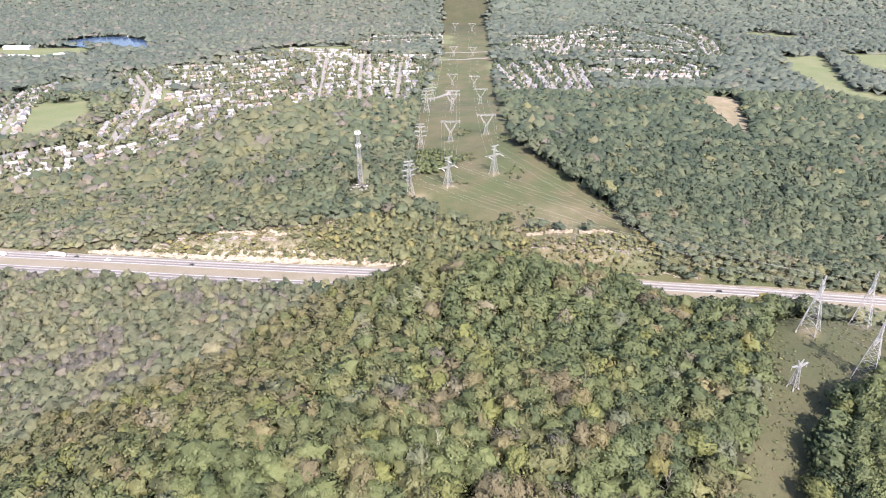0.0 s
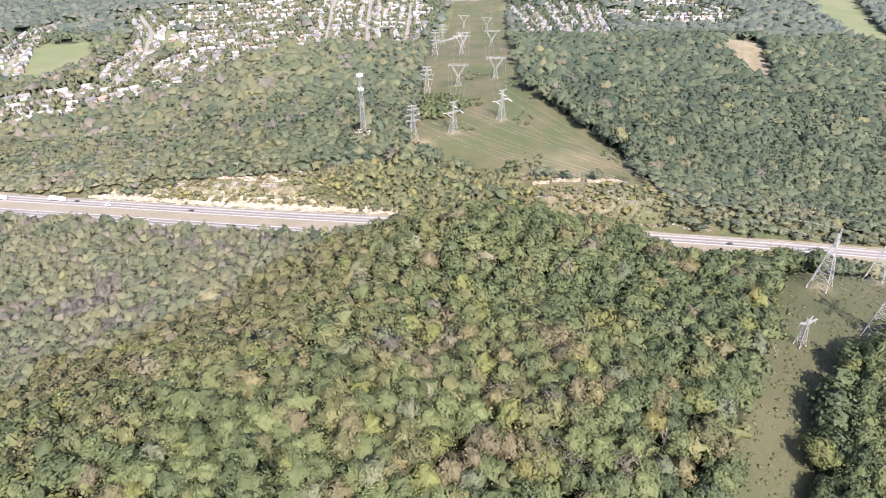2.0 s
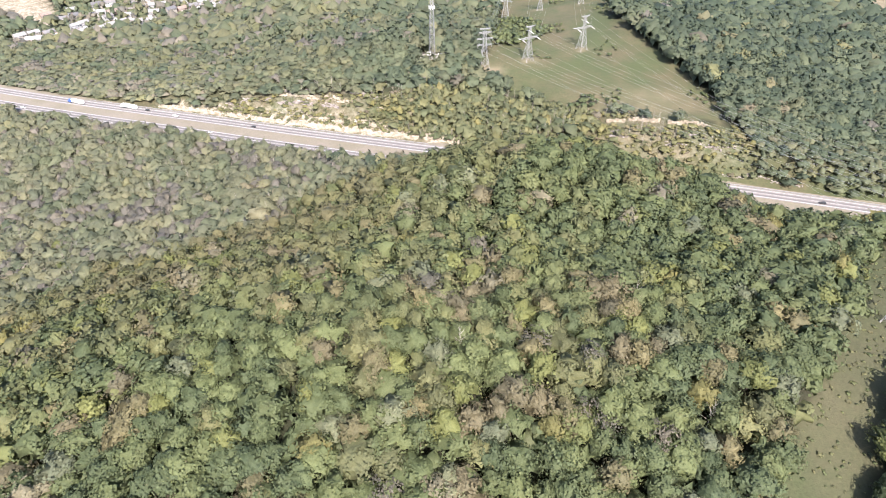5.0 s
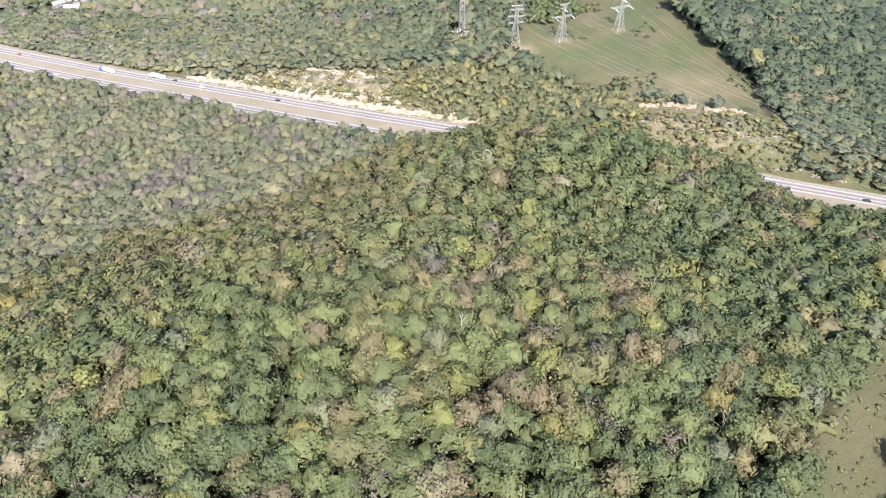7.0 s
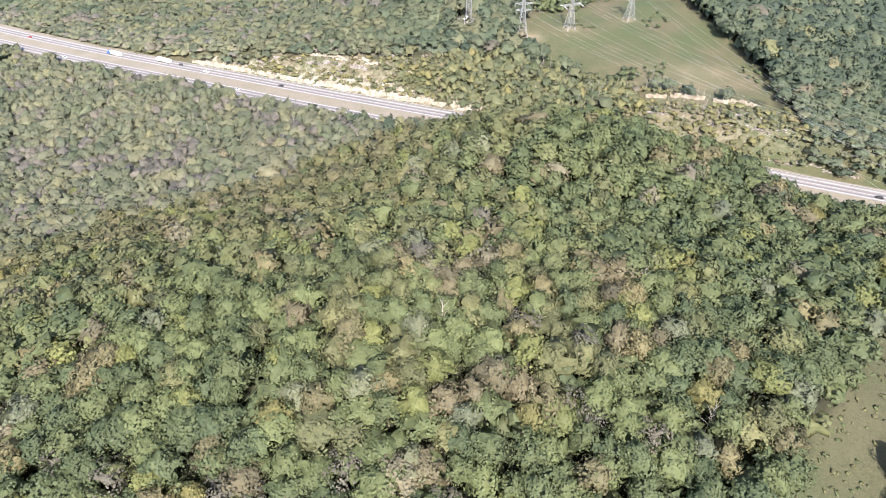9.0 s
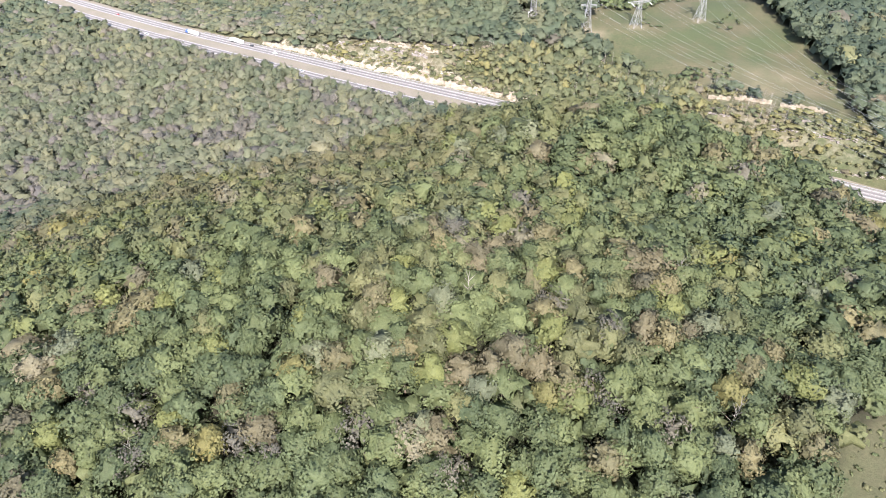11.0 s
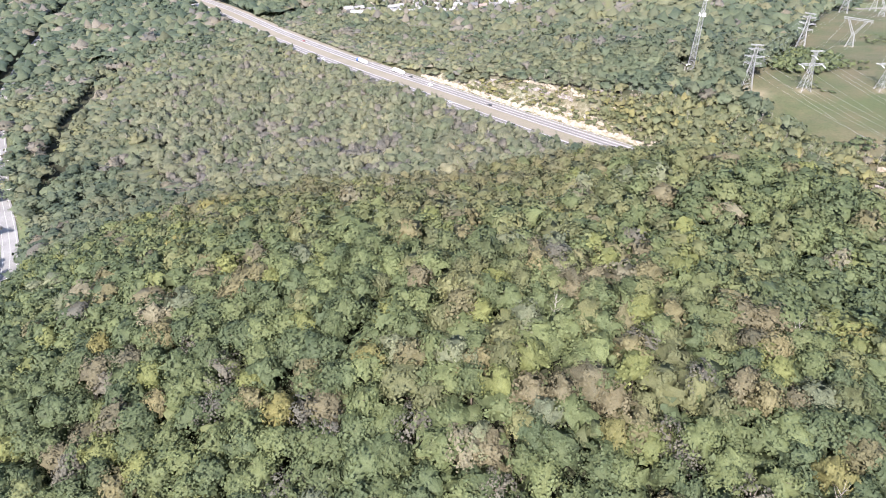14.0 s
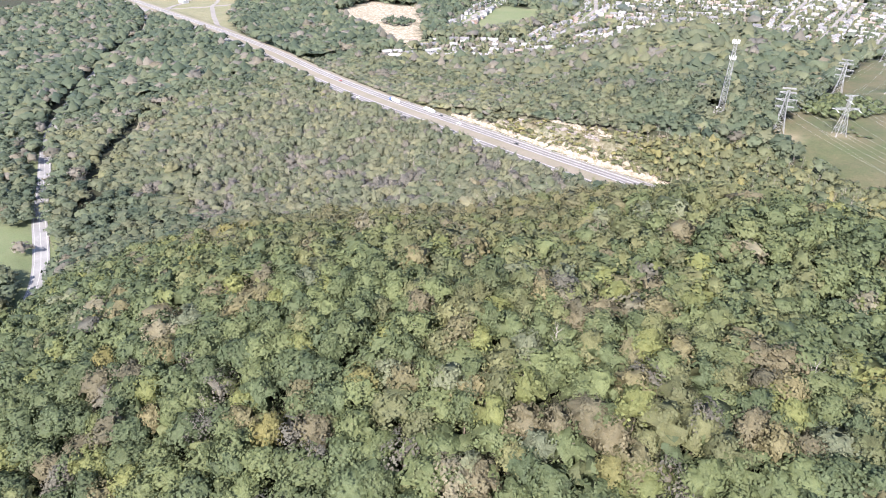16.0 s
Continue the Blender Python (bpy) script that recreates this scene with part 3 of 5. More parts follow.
TRUNK = trunk_mesh()
BOWL = [(-130, 95), (-60, 88), (60, 96), (110, 160), (120, 215), (60, 225), (-60, 205), (-140, 170)]
OPEN = [CORRIDOR, STRIP, POND, JUNCTION] + MEADOWS + CLEARINGS
GAPS = np.concatenate([resample(q, 5)[0] for q in SIDE_ROADS + [GULLY]])
YARD = [(-94, 552), (-68, 550), (-65, 572), (-80, 576), (-95, 573)]


def scatter(x0, x1, y0, y1, step):
    gx, gy = np.meshgrid(np.arange(x0, x1, step), np.arange(y0, y1, step))
    gx = gx + (np.arange(gx.shape[0]) % 2)[:, None] * step / 2
    p = np.c_[gx.ravel(), gy.ravel()]
    return p + rng.uniform(-0.42, 0.42, p.shape) * step


def allowed(p, margin=0.0):
    """Whether trees may stand at points: off open ground, roads and yards, and within the wedge of land that the walk looks over."""
    x, y = p[:, 0], p[:, 1]
    a = np.degrees(np.arctan2(-(x - 60), y + 60))
    ok = (a > -40) & (a < 82)
    for q in OPEN + [YARD]:
        ok &= ~inside(x, y, q)
    yc, _, c = line_at(HIGHWAY, x)
    ok &= ~((x > 125) & ((y - yc) * c < 0) & ((y - yc) * c > -31))
    yc, _, c = line_at(LANE_ROAD, x)
    ok &= ~((x > -440) & (x < -330) & (np.abs((y - yc) * c) < 11))
    for line, w in ((HIGHWAY, 23.5), (LANE_ROAD, 6.0)):
        yc, _, c = line_at(line, x)
        ok &= np.abs((y - yc) * c) > w + margin
    at = np.flatnonzero(ok)
    for i in range(0, len(at), 20000):
        k = at[i:i + 20000]
        ok[k] = ((p[k][:, None, :] - GAPS[None]) ** 2).sum(-1).min(1) > 30
    return ok


def keep_off(p, margin=0.0):
    return p[allowed(p, margin)]


def species_value(x, y, n):
    """A value for each tree's kind on the slopes, in stands: grey in the west, deep green in the east."""
    stand = 0.5 + 0.5 * wave(x, y, 120, 3.3)
    west = smooth(-60, -260, x) * smooth(180, 260, y)
    east = smooth(70, 130, x) * smooth(430, 520, y)
    v = 0.10 + 0.32 * stand + 0.17 * west * smooth(-760, -560, x) - 0.16 * east - 0.10 * smooth(-560, -760, x) + rng.normal(0, 0.12, n)
    odd = rng.random(n)
    v = np.where(odd > 0.955 - 0.03 * west, 0.70 + 0.07 * rng.random(n), v)
    v = np.where(odd > 0.980 - 0.04 * west, 0.80 + 0.06 * rng.random(n), v)
    v = np.where(odd > 0.992 - 0.07 * west, 0.95 + 0.05 * rng.random(n), v)
    drab = smooth(0.42, 0.6, wave(x, y, 110, 7.7)) * smooth(-120, -280, x) * (rng.random(n) < 0.75)
    return np.clip(np.where(drab > 0.5, 0.86 + 0.14 * rng.random(n), v), 0, 1)


def near_value(x, y):
    """A value on the scale of kinds for trees of the near hill: deep green at its foot and east, olive and brown on its top, browner to the thicket."""
    n = len(x)
    top = np.exp(-(((x - 5) / 60) ** 2 + ((y - 235) / 65) ** 2))
    to_west = smooth(-140, -10, depth_in(x, y, THICKET))
    v = 0.09 + 0.06 * wave(x, y, 90, 2.0) + 0.05 * wave(x, y, 34, 5.0) + 0.07 * top + 0.17 * to_west + 0.05 * smooth(60, -100, x) * smooth(140, 200, y) - 0.07 * smooth(-30, -110, x) * smooth(200, 140, y) - 0.05 * smooth(50, 110, x) + rng.normal(0, 0.06, n)
    v = np.clip(v, 0, 0.37)
    odd = rng.random(n)
    for share, at in ((0.055, "yellow_green"), (0.03, "tan"), (0.012, "yellow"), (0.035, "russet"), (0.015, "purple"), (0.02, "silver"), (0.008, "cream")):
        v = np.where((odd >= 0) & (odd < share), SCALE[at], v)
        odd = odd - share
    return v


# trees that stand out from the rest by their colour
MARKED = {
    "yellow": [(-64, 123), (36, 177), (-231, 206), (-49, 154), (-234, 226)],
    "yellow_green": [(-187, 83), (-56, 173), (-3, 169), (-26, 191), (32, 199), (22, 226), (69, 227), (81, 268), (-291, 316), (-268, 288), (77, 276), (63, 229), (-96, 85), (-58, 330), (-101, 181), (-182, 226)],
    "tan": [(-77, 121), (-66, 140), (31, 230), (70, 212), (-193, 125), (-159, 159), (46, 250), (105, 219), (15, 247)],
    "cream": [(6, 244), (72, 312), (-200, 359), (-147, 355), (-174, 367), (25, 319), (-152, 280), (-147, 272)],
    "russet": [(52, 246), (61, 248), (59, 234), (-128, 80), (7, 173), (21, 187), (-4, 220), (7, 151), (77, 220), (-56, 191), (-128, 160), (-199, 189), (31, 186), (16, 178), (-6, 225), (-1, 234)],
    "purple": [(-96, 123), (28, 212), (50, 185), (-43, 128), (-56, 128), (-43, 108), (-21, 238), (-89, 112)],
    "silver": [(-10, 198), (16, 169), (2, 151), (-22, 170), (-26, 249), (-44, 163), (-263, 257), (-42, 237)],
}


def wood(name, label, p, shapes, radius, tall, sink=0.42, mat=None, sp=None):
    """Many trees joined in one mesh. radius and tall: half width and full height of each tree."""
    if not len(p):
        return
    x, y = p[:, 0], p[:, 1]
    z = height(x, y)
    n = len(p)
    turn = rng.uniform(0, 6.283, n)
    kind = rng.integers(0, len(shapes), n)
    if sp is None:
        sp = species_value(x, y, n) if mat else near_value(x, y)
    tone = rng.random(n)
    vs, fs, ns, s1, s2, base = [], [], [], [], [], 0
    for k, (sv, sf, sn) in enumerate(shapes):
        m = np.flatnonzero(kind == k)
        if not len(m):
            continue
        c, s = np.cos(turn[m])[:, None], np.sin(turn[m])[:, None]
        half = (tall[m] * sink)[:, None]
        long = rng.uniform(0.84, 1.19, len(m))[:, None]
        a, b = sv[None, :, 0] * long, sv[None, :, 1] / long
        v = np.stack([x[m][:, None] + radius[m][:, None] * (a * c - b * s),
                      y[m][:, None] + radius[m][:, None] * (a * s + b * c),
                      (z[m] + tall[m])[:, None] - half + half * sv[None, :, 2]], -1)
        f = sf[None] + (np.arange(len(m)) * len(sv))[:, None, None] + base
        base += len(m) * len(sv)
        vs.append(v.reshape(-1, 3))
        fs.append(f.reshape(-1, 3))
        u = sn
        if mat:
            # trees far off shade more as one rounded crown
            u = sn + 0.8 * sv / np.maximum(np.linalg.norm(sv, axis=1), 1e-6)[:, None] + (0, 0, 0.75)
        w = np.stack([u[None, :, 0] * c - u[None, :, 1] * s, u[None, :, 0] * s + u[None, :, 1] * c, np.broadcast_to(u[None, :, 2], (len(m), len(sv)))], -1)
        ns.append((w / np.linalg.norm(w, axis=2)[:, :, None]).reshape(-1, 3))
        s1.append(np.repeat(sp[m], len(sv)))
        s2.append(np.repeat(tone[m], len(sv)))
    me = mesh_from(name, np.concatenate(vs), np.concatenate(fs), [mat or WOODS], True)
    me.normals_split_custom_set_from_vertices(np.concatenate(ns))
    point_value(me, "species", np.concatenate(s1))
    point_value(me, "tone", np.concatenate(s2))
    return tagged(new(name, me), label, "woods", kind="stuff")


def canopy(name, label, x0, x1, y0, y1, step, low, high, mat, also, grown=None):
    """The closed lower canopy of a wood: an uneven leafy sheet between the taller crowns, down to the ground at the wood's edge."""
    gx, gy = np.meshgrid(np.arange(x0, x1, step), np.arange(y0, y1, step))
    p = np.c_[gx.ravel(), gy.ravel()]
    p = p + rng.uniform(-0.33, 0.33, p.shape) * step
    ok = (allowed(p, 4.0) & also(p[:, 0], p[:, 1])).reshape(gx.shape)
    full = ok.copy()
    full[1:-1, 1:-1] &= ok[:-2, 1:-1] & ok[2:, 1:-1] & ok[1:-1, :-2] & ok[1:-1, 2:]
    z = height(p[:, 0], p[:, 1]) + np.where(full.ravel(), rng.uniform(low, high, len(p)) * (grown(p[:, 0], p[:, 1]) if grown else 1.0), -0.5)
    i = np.arange(len(p)).reshape(gx.shape)
    f = np.stack([i[:-1, :-1], i[:-1, 1:], i[1:, 1:], i[1:, :-1]], -1).reshape(-1, 4)
    f = f[ok.ravel()[f].all(axis=1)]
    used, f = np.unique(f, return_inverse=True)
    me = mesh_from(name, np.c_[p, z][used], f.reshape(-1, 4), [mat], True)
    point_value(me, "species", species_value(p[used, 0], p[used, 1], len(used)))
    point_value(me, "tone", rng.random(len(used)))
    tagged(new(name, me), label, "woods", kind="stuff")


def growth(x, y):
    """How far the trees have grown, from the young ones by the highway's cut to the full woods."""
    yc, _, c = line_at(HIGHWAY, x)
    d = (y - yc) * c
    return np.where(d > 0, 0.42 + 0.58 * smooth(40, 125, d), 1.0) * (1 - 0.3 * smooth(-250, -360, x))


def in_thicket(x, y):
    return inside(x + 34 * wave(x, y, 80, 1.0) + 15 * wave(x, y, 23, 3.0), y + 26 * wave(x, y, 65, 5.0) + 15 * wave(x, y, 19, 8.0), THICKET)


def plant():
    p = keep_off(scatter(-700, 620, 40, 700, 9.4))
    x, y = p[:, 0], p[:, 1]
    r = np.hypot(x - 40, y - 25)
    scrub = inside(x, y, SCRUB)
    thick = in_thicket(x, y)
    rad = rng.uniform(5.8, 8.3, len(p)) * np.where(rng.random(len(p)) > 0.85, 1.15, 1.0)
    tall = rng.uniform(14.5, 18.5, len(p)) + 1.5 * wave(x, y, 40, 6.0)
    young = growth(x, y)
    rad, tall = rad * (0.55 + 0.45 * young), tall * young
    to_west = smooth(-70, 10, depth_in(x, y, THICKET))
    rad, tall = rad * (1 - 0.3 * to_west), tall * (1 - 0.28 * to_west)
    rad, tall = np.where(scrub, rad * 0.5, rad), np.where(scrub, tall * 0.28, tall)
    near = (r < 372) & (r > 88) & ~scrub & ~thick & (y < line_at(HIGHWAY, x)[0])
    single = near & inside(x, y, BOWL)
    i = np.flatnonzero(single)[:300]
    single[:] = False
    single[i] = True
    kind = near_value(x, y)
    free = near.copy()
    lone = []
    for name, places in MARKED.items():
        for px, py in places:
            d = np.where(free, np.hypot(x - px, y - py), 1e9)
            j = int(d.argmin())
            if d[j] < 9:
                x[j], y[j], kind[j], free[j] = px, py, SCALE[name], False
                p[j] = px, py
                rad[j] = max(rad[j], 6.2)
            else:
                lone.append((px, py, SCALE[name]))
    crowns = {}
    for n, _, _, _ in KINDS_OF_TREE:
        for k in range(4):
            sv, sf, sn = (THIN if n == "purple" else NEAR)[k + 2]
            crowns[n, k] = mesh_from("crown", sv, sf, [LEAF[n]], True)
            crowns[n, k].normals_split_custom_set_from_vertices(sn)
    for j in i:
        n, _, _, words = min(KINDS_OF_TREE, key=lambda q: abs(q[1] - kind[j]))
        t = tagged(new("tree"), words + " on the hilltop", "tree", group="trees of the near hill")
        t.matrix_world = pose(x[j], y[j], z_at(x[j], y[j]), 0, 0, rng.uniform(0, 360))
        c = part("crown", crowns[n, int(rng.integers(0, 4))], t)
        half = tall[j] * 0.42
        c.location, c.scale = (0, 0, tall[j] - half), (rad[j] * rng.uniform(0.86, 1.16), rad[j] * rng.uniform(0.9, 1.1), half)
        b = part("trunk", TRUNK, t)
        b.scale = (1, 1, tall[j] / 16)
    lone = np.array(lone)
    wood("lone_trees", "trees in autumn colours standing out of the thicket", lone[:, :2], NEXT, rng.uniform(4.2, 5.6, len(lone)), rng.uniform(10, 12.5, len(lone)), 0.45, None, lone[:, 2])
    under = scatter(-340, 390, 90, 400, 9.4) + (4.7, 2.3)
    under = keep_off(under, 12)
    u = np.hypot(under[:, 0] - 40, under[:, 1] - 25)
    under = under[(u < 376) & (u > 80) & ~in_thicket(under[:, 0], under[:, 1])]
    wood("understorey", "lower green trees filling gaps below the crowns", under, YOUNG, rng.uniform(4.6, 5.8, len(under)), rng.uniform(9.5, 12.5, len(under)) * (1 - 0.28 * smooth(-70, 10, depth_in(under[:, 0], under[:, 1], THICKET))), 0.42, None, rng.uniform(0.0, 0.2, len(under)))
    rest = near & ~single & (r < 225)
    wood("hilltop_wood", "dense broadleaf wood in early autumn green on the near hill", p[rest], NEAR, rad[rest], tall[rest], 0.42, None, kind[rest])
    rest = near & ~single & (r >= 225)
    wood("ridge_wood", "dense green and olive broadleaf wood along the near ridge", p[rest], NEXT, rad[rest], tall[rest], 0.42, None, kind[rest])
    rest = ~near & (r <= 88)
    wood("foot_wood", "dense green broadleaf wood on the near slope", p[rest], NEXT, rad[rest], tall[rest], 0.42, None, kind[rest])
    rest = ~near & ~scrub & ~thick & (r < 590) & (r > 88)
    wood("hillside_wood", "broadleaf woods covering the hillsides beyond the highway", p[rest], MID, rad[rest] * 1.1, tall[rest], 0.42, SLOPES)
    canopy("hillside_canopy", "lower trees filling the hillside woods", -700, 620, 230, 700, 5.5, 8.5, 12.5, SLOPES, lambda x, y: (np.hypot(x - 40, y - 25) > 370) & ~in_thicket(x, y) & ~inside(x, y, SCRUB) & (line_at(HIGHWAY, x)[0] + 62 < y) | (y < line_at(HIGHWAY, x)[0] - 36) & (np.hypot(x - 40, y - 25) > 370) & ~in_thicket(x, y), growth)
    canopy("thicket_canopy", "brush filling the thicket between its young trees", -600, -35, 215, 520, 4.5, 3.0, 6.5, THICKET_LEAF, in_thicket)
    canopy("valley_canopy", "lower trees filling the valley woods", -1500, 1150, 690, 1260, 11.0, 8.0, 12.0, SLOPES, lambda x, y: street_distance(x, y) > 38)
    canopy("valley_canopy", "lower trees filling the woods of the western valley", -1500, -690, 40, 700, 9.0, 8.0, 12.0, SLOPES, lambda x, y: x < 1e6)
    canopy("distant_canopy", "lower trees filling the distant woods", -2300, 1900, 1250, 3300, 17.0, 8.0, 14.0, HAZED_LEAF, lambda x, y: (street_distance(x, y) > 40) & ~((x > 60) & (x < 150) & (y > 2250)))
    rest = ~near & ~scrub & ~thick & (r >= 590)
    wood("slope_wood", "broadleaf woods on the slopes round the clearing", p[rest], FAR, rad[rest] * 1.05, tall[rest], 0.42, SLOPES)
    b = keep_off(scatter(-600, -35, 215, 520, 7.6))
    b = b[in_thicket(b[:, 0], b[:, 1])]
    bare = rng.random(len(b)) < 0.10 + 0.8 * np.clip(wave(b[:, 0], b[:, 1], 75, 9.0), 0, 1)
    for px, py in ((-300, 352), (-245, 348), (-364, 357)):
        bare |= (np.hypot(b[:, 0] - px, (b[:, 1] - py) * 1.6) < 26) & (rng.random(len(b)) < 0.8)
    q, n = b[~bare], (~bare).sum()
    roll = 1 + 0.3 * wave(q[:, 0], q[:, 1], 60, 2.2)
    wood("thicket", "grey green thicket of young trees beside the highway", q, CLUMP, rng.uniform(4.4, 6.6, n) * np.where(rng.random(n) > 0.88, 1.35, 1.0) * roll, rng.uniform(8.5, 12.5, n) * roll, 0.46, THICKET_LEAF, np.clip(0.36 + 0.26 * wave(q[:, 0], q[:, 1], 95, 4.1) + 0.16 * wave(q[:, 0], q[:, 1], 37, 1.1) + rng.normal(0, 0.13, n), 0, 1))
    q, n = b[bare], bare.sum()
    wood("bare_thicket", "half bare grey young trees in the thicket", q, TWIGS, rng.uniform(3.8, 5.8, n), rng.uniform(7.5, 11.5, n), 0.46, GREY_TWIGS)
    b = keep_off(scatter(-340, 200, 435, 525, 3.0), 2.0)
    x, y = b[:, 0], b[:, 1]
    yc, _, c = line_at(HIGHWAY, x)
    d = (y - yc) * c
    stony = smooth(-275, -250, x) * smooth(-95, -130, x) * smooth(28, 33, d) + 0.45 * smooth(62, 74, x) * smooth(160, 145, x) * smooth(24, 30, d) * smooth(66, 58, d)
    b = b[inside(x, y, SCRUB) & (rng.random(len(b)) < 0.92 - 0.5 * stony - 0.25 * (wave(x, y, 38, 4.0) > 0.35)) & ~((x > 66) & (x < 162) & (y > 474) & (y < 487))]
    x, y = b[:, 0], b[:, 1]
    wooded = smooth(-110, -60, x) * smooth(75, 40, x)
    big = np.where(rng.random(len(b)) > 0.85, 1.7, 1.0)
    gold = np.clip(0.30 + 0.30 * wave(x, y, 26, 2.0) + 0.25 * (1 - wooded) + rng.normal(0, 0.18, len(b)), 0, 1)
    wood("scrub", "low olive scrub and saplings on the rocky bank above the highway", b, FAR, rng.uniform(1.3, 2.6, len(b)) * big * (1 + 0.4 * wooded), rng.uniform(1.5, 3.6, len(b)) * big * (1 + 1.0 * wooded), 0.48, SCRUB_LEAF, gold)
    b = scatter(125, 430, 360, 420, 4.6)
    yc, _, c = line_at(HIGHWAY, b[:, 0])
    d = (yc - b[:, 1]) * c
    b = b[(d > 22.5) & (d < 40) & (rng.random(len(b)) < 0.9)]
    wood("roadside_bushes", "dark green bushes on the slope below the highway", b, FAR, rng.uniform(1.4, 3.2, len(b)), rng.uniform(2, 6, len(b)), 0.42, None, rng.uniform(0.0, 0.25, len(b)))
    # tall trees at the clearing's edge
    q, a = resample([(92, 20), (104, 45), (140, 118), (170, 188), (212, 252)], 7.6)
    q = np.concatenate([q + np.c_[np.sin(a), -np.cos(a)] * (off + rng.uniform(-2.5, 2.5, len(q)))[:, None] for off in (4, 13, 22)])
    wood("edge_trees", "band of tall green trees shading the mown clearing", q, NEAR, rng.uniform(5.4, 7.4, len(q)), rng.uniform(20, 26, len(q)), 0.40, None, rng.uniform(0.0, 0.16, len(q)))
    wood("edge_understorey", "lower green trees below the tall band by the clearing", q + (4.0, -2.5), YOUNG, rng.uniform(4.6, 5.8, len(q)), rng.uniform(12, 15, len(q)), 0.45, None, rng.uniform(0.0, 0.16, len(q)))
    # bushes at the foot of the woods along the highway
    b = scatter(-720, 60, 440, 680, 5.2)
    yc, _, c = line_at(HIGHWAY, b[:, 0])
    d = (b[:, 1] - yc) * c
    b = b[(d > 25 + 8 * smooth(-345, -325, b[:, 0])) & (d < 62) & ~inside(b[:, 0], b[:, 1], SCRUB) & ~inside(b[:, 0], b[:, 1], CORRIDOR) & (rng.random(len(b)) < 0.85)]
    wood("bank_bushes", "grey green bushes at the foot of the wooded bank", b, TINY, rng.uniform(2.8, 4.4, len(b)), rng.uniform(3, 6, len(b)), 0.46, THICKET_LEAF)
    b = scatter(150, 620, 395, 480, 5.6)
    yc, _, c = line_at(HIGHWAY, b[:, 0])
    d = (b[:, 1] - yc) * c
    b = b[(d > 26) & (d < 70) & ~inside(b[:, 0], b[:, 1], SCRUB) & (rng.random(len(b)) < 0.9)]
    wood("roadside_wood", "young green trees between the highway and the woods", b, FAR, rng.uniform(2.8, 4.6, len(b)), rng.uniform(4, 9, len(b)), 0.46, SLOPES, rng.uniform(0.1, 0.6, len(b)))
    # woods under and behind the flight
    b = scatter(-240, 290, -170, 60, 10.0)
    yl, _, cl = line_at(LANE_ROAD, b[:, 0])
    a = np.degrees(np.arctan2(-(b[:, 0] - 60), b[:, 1] + 60))
    b = b[~inside(b[:, 0], b[:, 1], STRIP) & (np.abs((b[:, 1] - yl) * cl) > 13) & ((b[:, 1] < 40) | (a < -40) | (a > 82))]
    home = inside(b[:, 0], b[:, 1], [(-50, -40), (140, -40), (140, 60), (-50, 60)])
    for k, shapes in ((home, NEXT), (~home, FAR)):
        wood("rear_wood", "green broadleaf woods on the near slopes", b[k], shapes, rng.uniform(6.2, 8.0, k.sum()), rng.uniform(14, 18, k.sum()))
    canopy("rear_canopy", "lower trees filling the woods on the near slopes", -240, 290, -170, 60, 5.0, 4.0, 8.5, WOODS, lambda x, y: ~inside(x, y, STRIP), None)
    b = scatter(50, 420, 40, 350, 2.6)
    b = b[inside(b[:, 0], b[:, 1], STRIP) & (rng.random(len(b)) < 0.34 + 0.4 * wave(b[:, 0], b[:, 1], 30, 1.5))]
    wood("tussocks", "rough tussocks and low weeds in the mown strip", b, DOT, rng.uniform(0.4, 1.3, len(b)), rng.uniform(0.25, 0.7, len(b)), 0.46, None, rng.uniform(0.1, 0.45, len(b)))
    b = scatter(-36, 150, 505, 800, 5.0)
    grove = inside(b[:, 0], b[:, 1], [(-38, 596), (12, 615), (24, 655), (6, 695), (-38, 700)]) | inside(b[:, 0], b[:, 1], [(40, 497), (66, 496), (70, 512), (46, 517)])
    g = b[grove & (rng.random(len(b)) < 0.8)]
    wood("corridor_grove", "clump of dark green bushes between the pylons", g, FAR, rng.uniform(2.2, 4.0, len(g)), rng.uniform(3.5, 7.5, len(g)), 0.42, None, rng.uniform(0.0, 0.15, len(g)))
    b = b[inside(b[:, 0], b[:, 1], CORRIDOR) & ~grove & (wave(b[:, 0], b[:, 1], 90, 6.1) > 0.42) & (rng.random(len(b)) < 0.5)]
    wood("corridor_bushes", "scattered green bushes in the mown power line corridor", b, FAR, rng.uniform(0.9, 2.4, len(b)), rng.uniform(1.2, 3.6, len(b)), 0.42, None, rng.uniform(0.0, 0.25, len(b)))
    q = keep_off(scatter(-1500, 1150, 40, 1250, 13.2))
    x, y = q[:, 0], q[:, 1]
    q = q[~((x > -700) & (x < 620) & (y < 700)) & (street_distance(x, y) > 36)]
    wood("valley_wood", "broadleaf woods in the valley and on the farther slopes", q, TINY, rng.uniform(6.4, 9.4, len(q)), rng.uniform(12, 16.5, len(q)), 0.42, SLOPES)
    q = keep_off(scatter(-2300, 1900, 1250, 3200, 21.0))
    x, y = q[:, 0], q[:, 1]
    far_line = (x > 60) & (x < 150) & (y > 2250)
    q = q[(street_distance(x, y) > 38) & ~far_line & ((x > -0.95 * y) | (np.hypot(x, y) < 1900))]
    wood("distant_wood", "distant woods on the plain and the far ridge", q, SPECK, rng.uniform(8.0, 13.0, len(q)), rng.uniform(13, 18, len(q)), 0.42, HAZED_LEAF)
    q = scatter(-860, -760, 880, 960, 9.0)
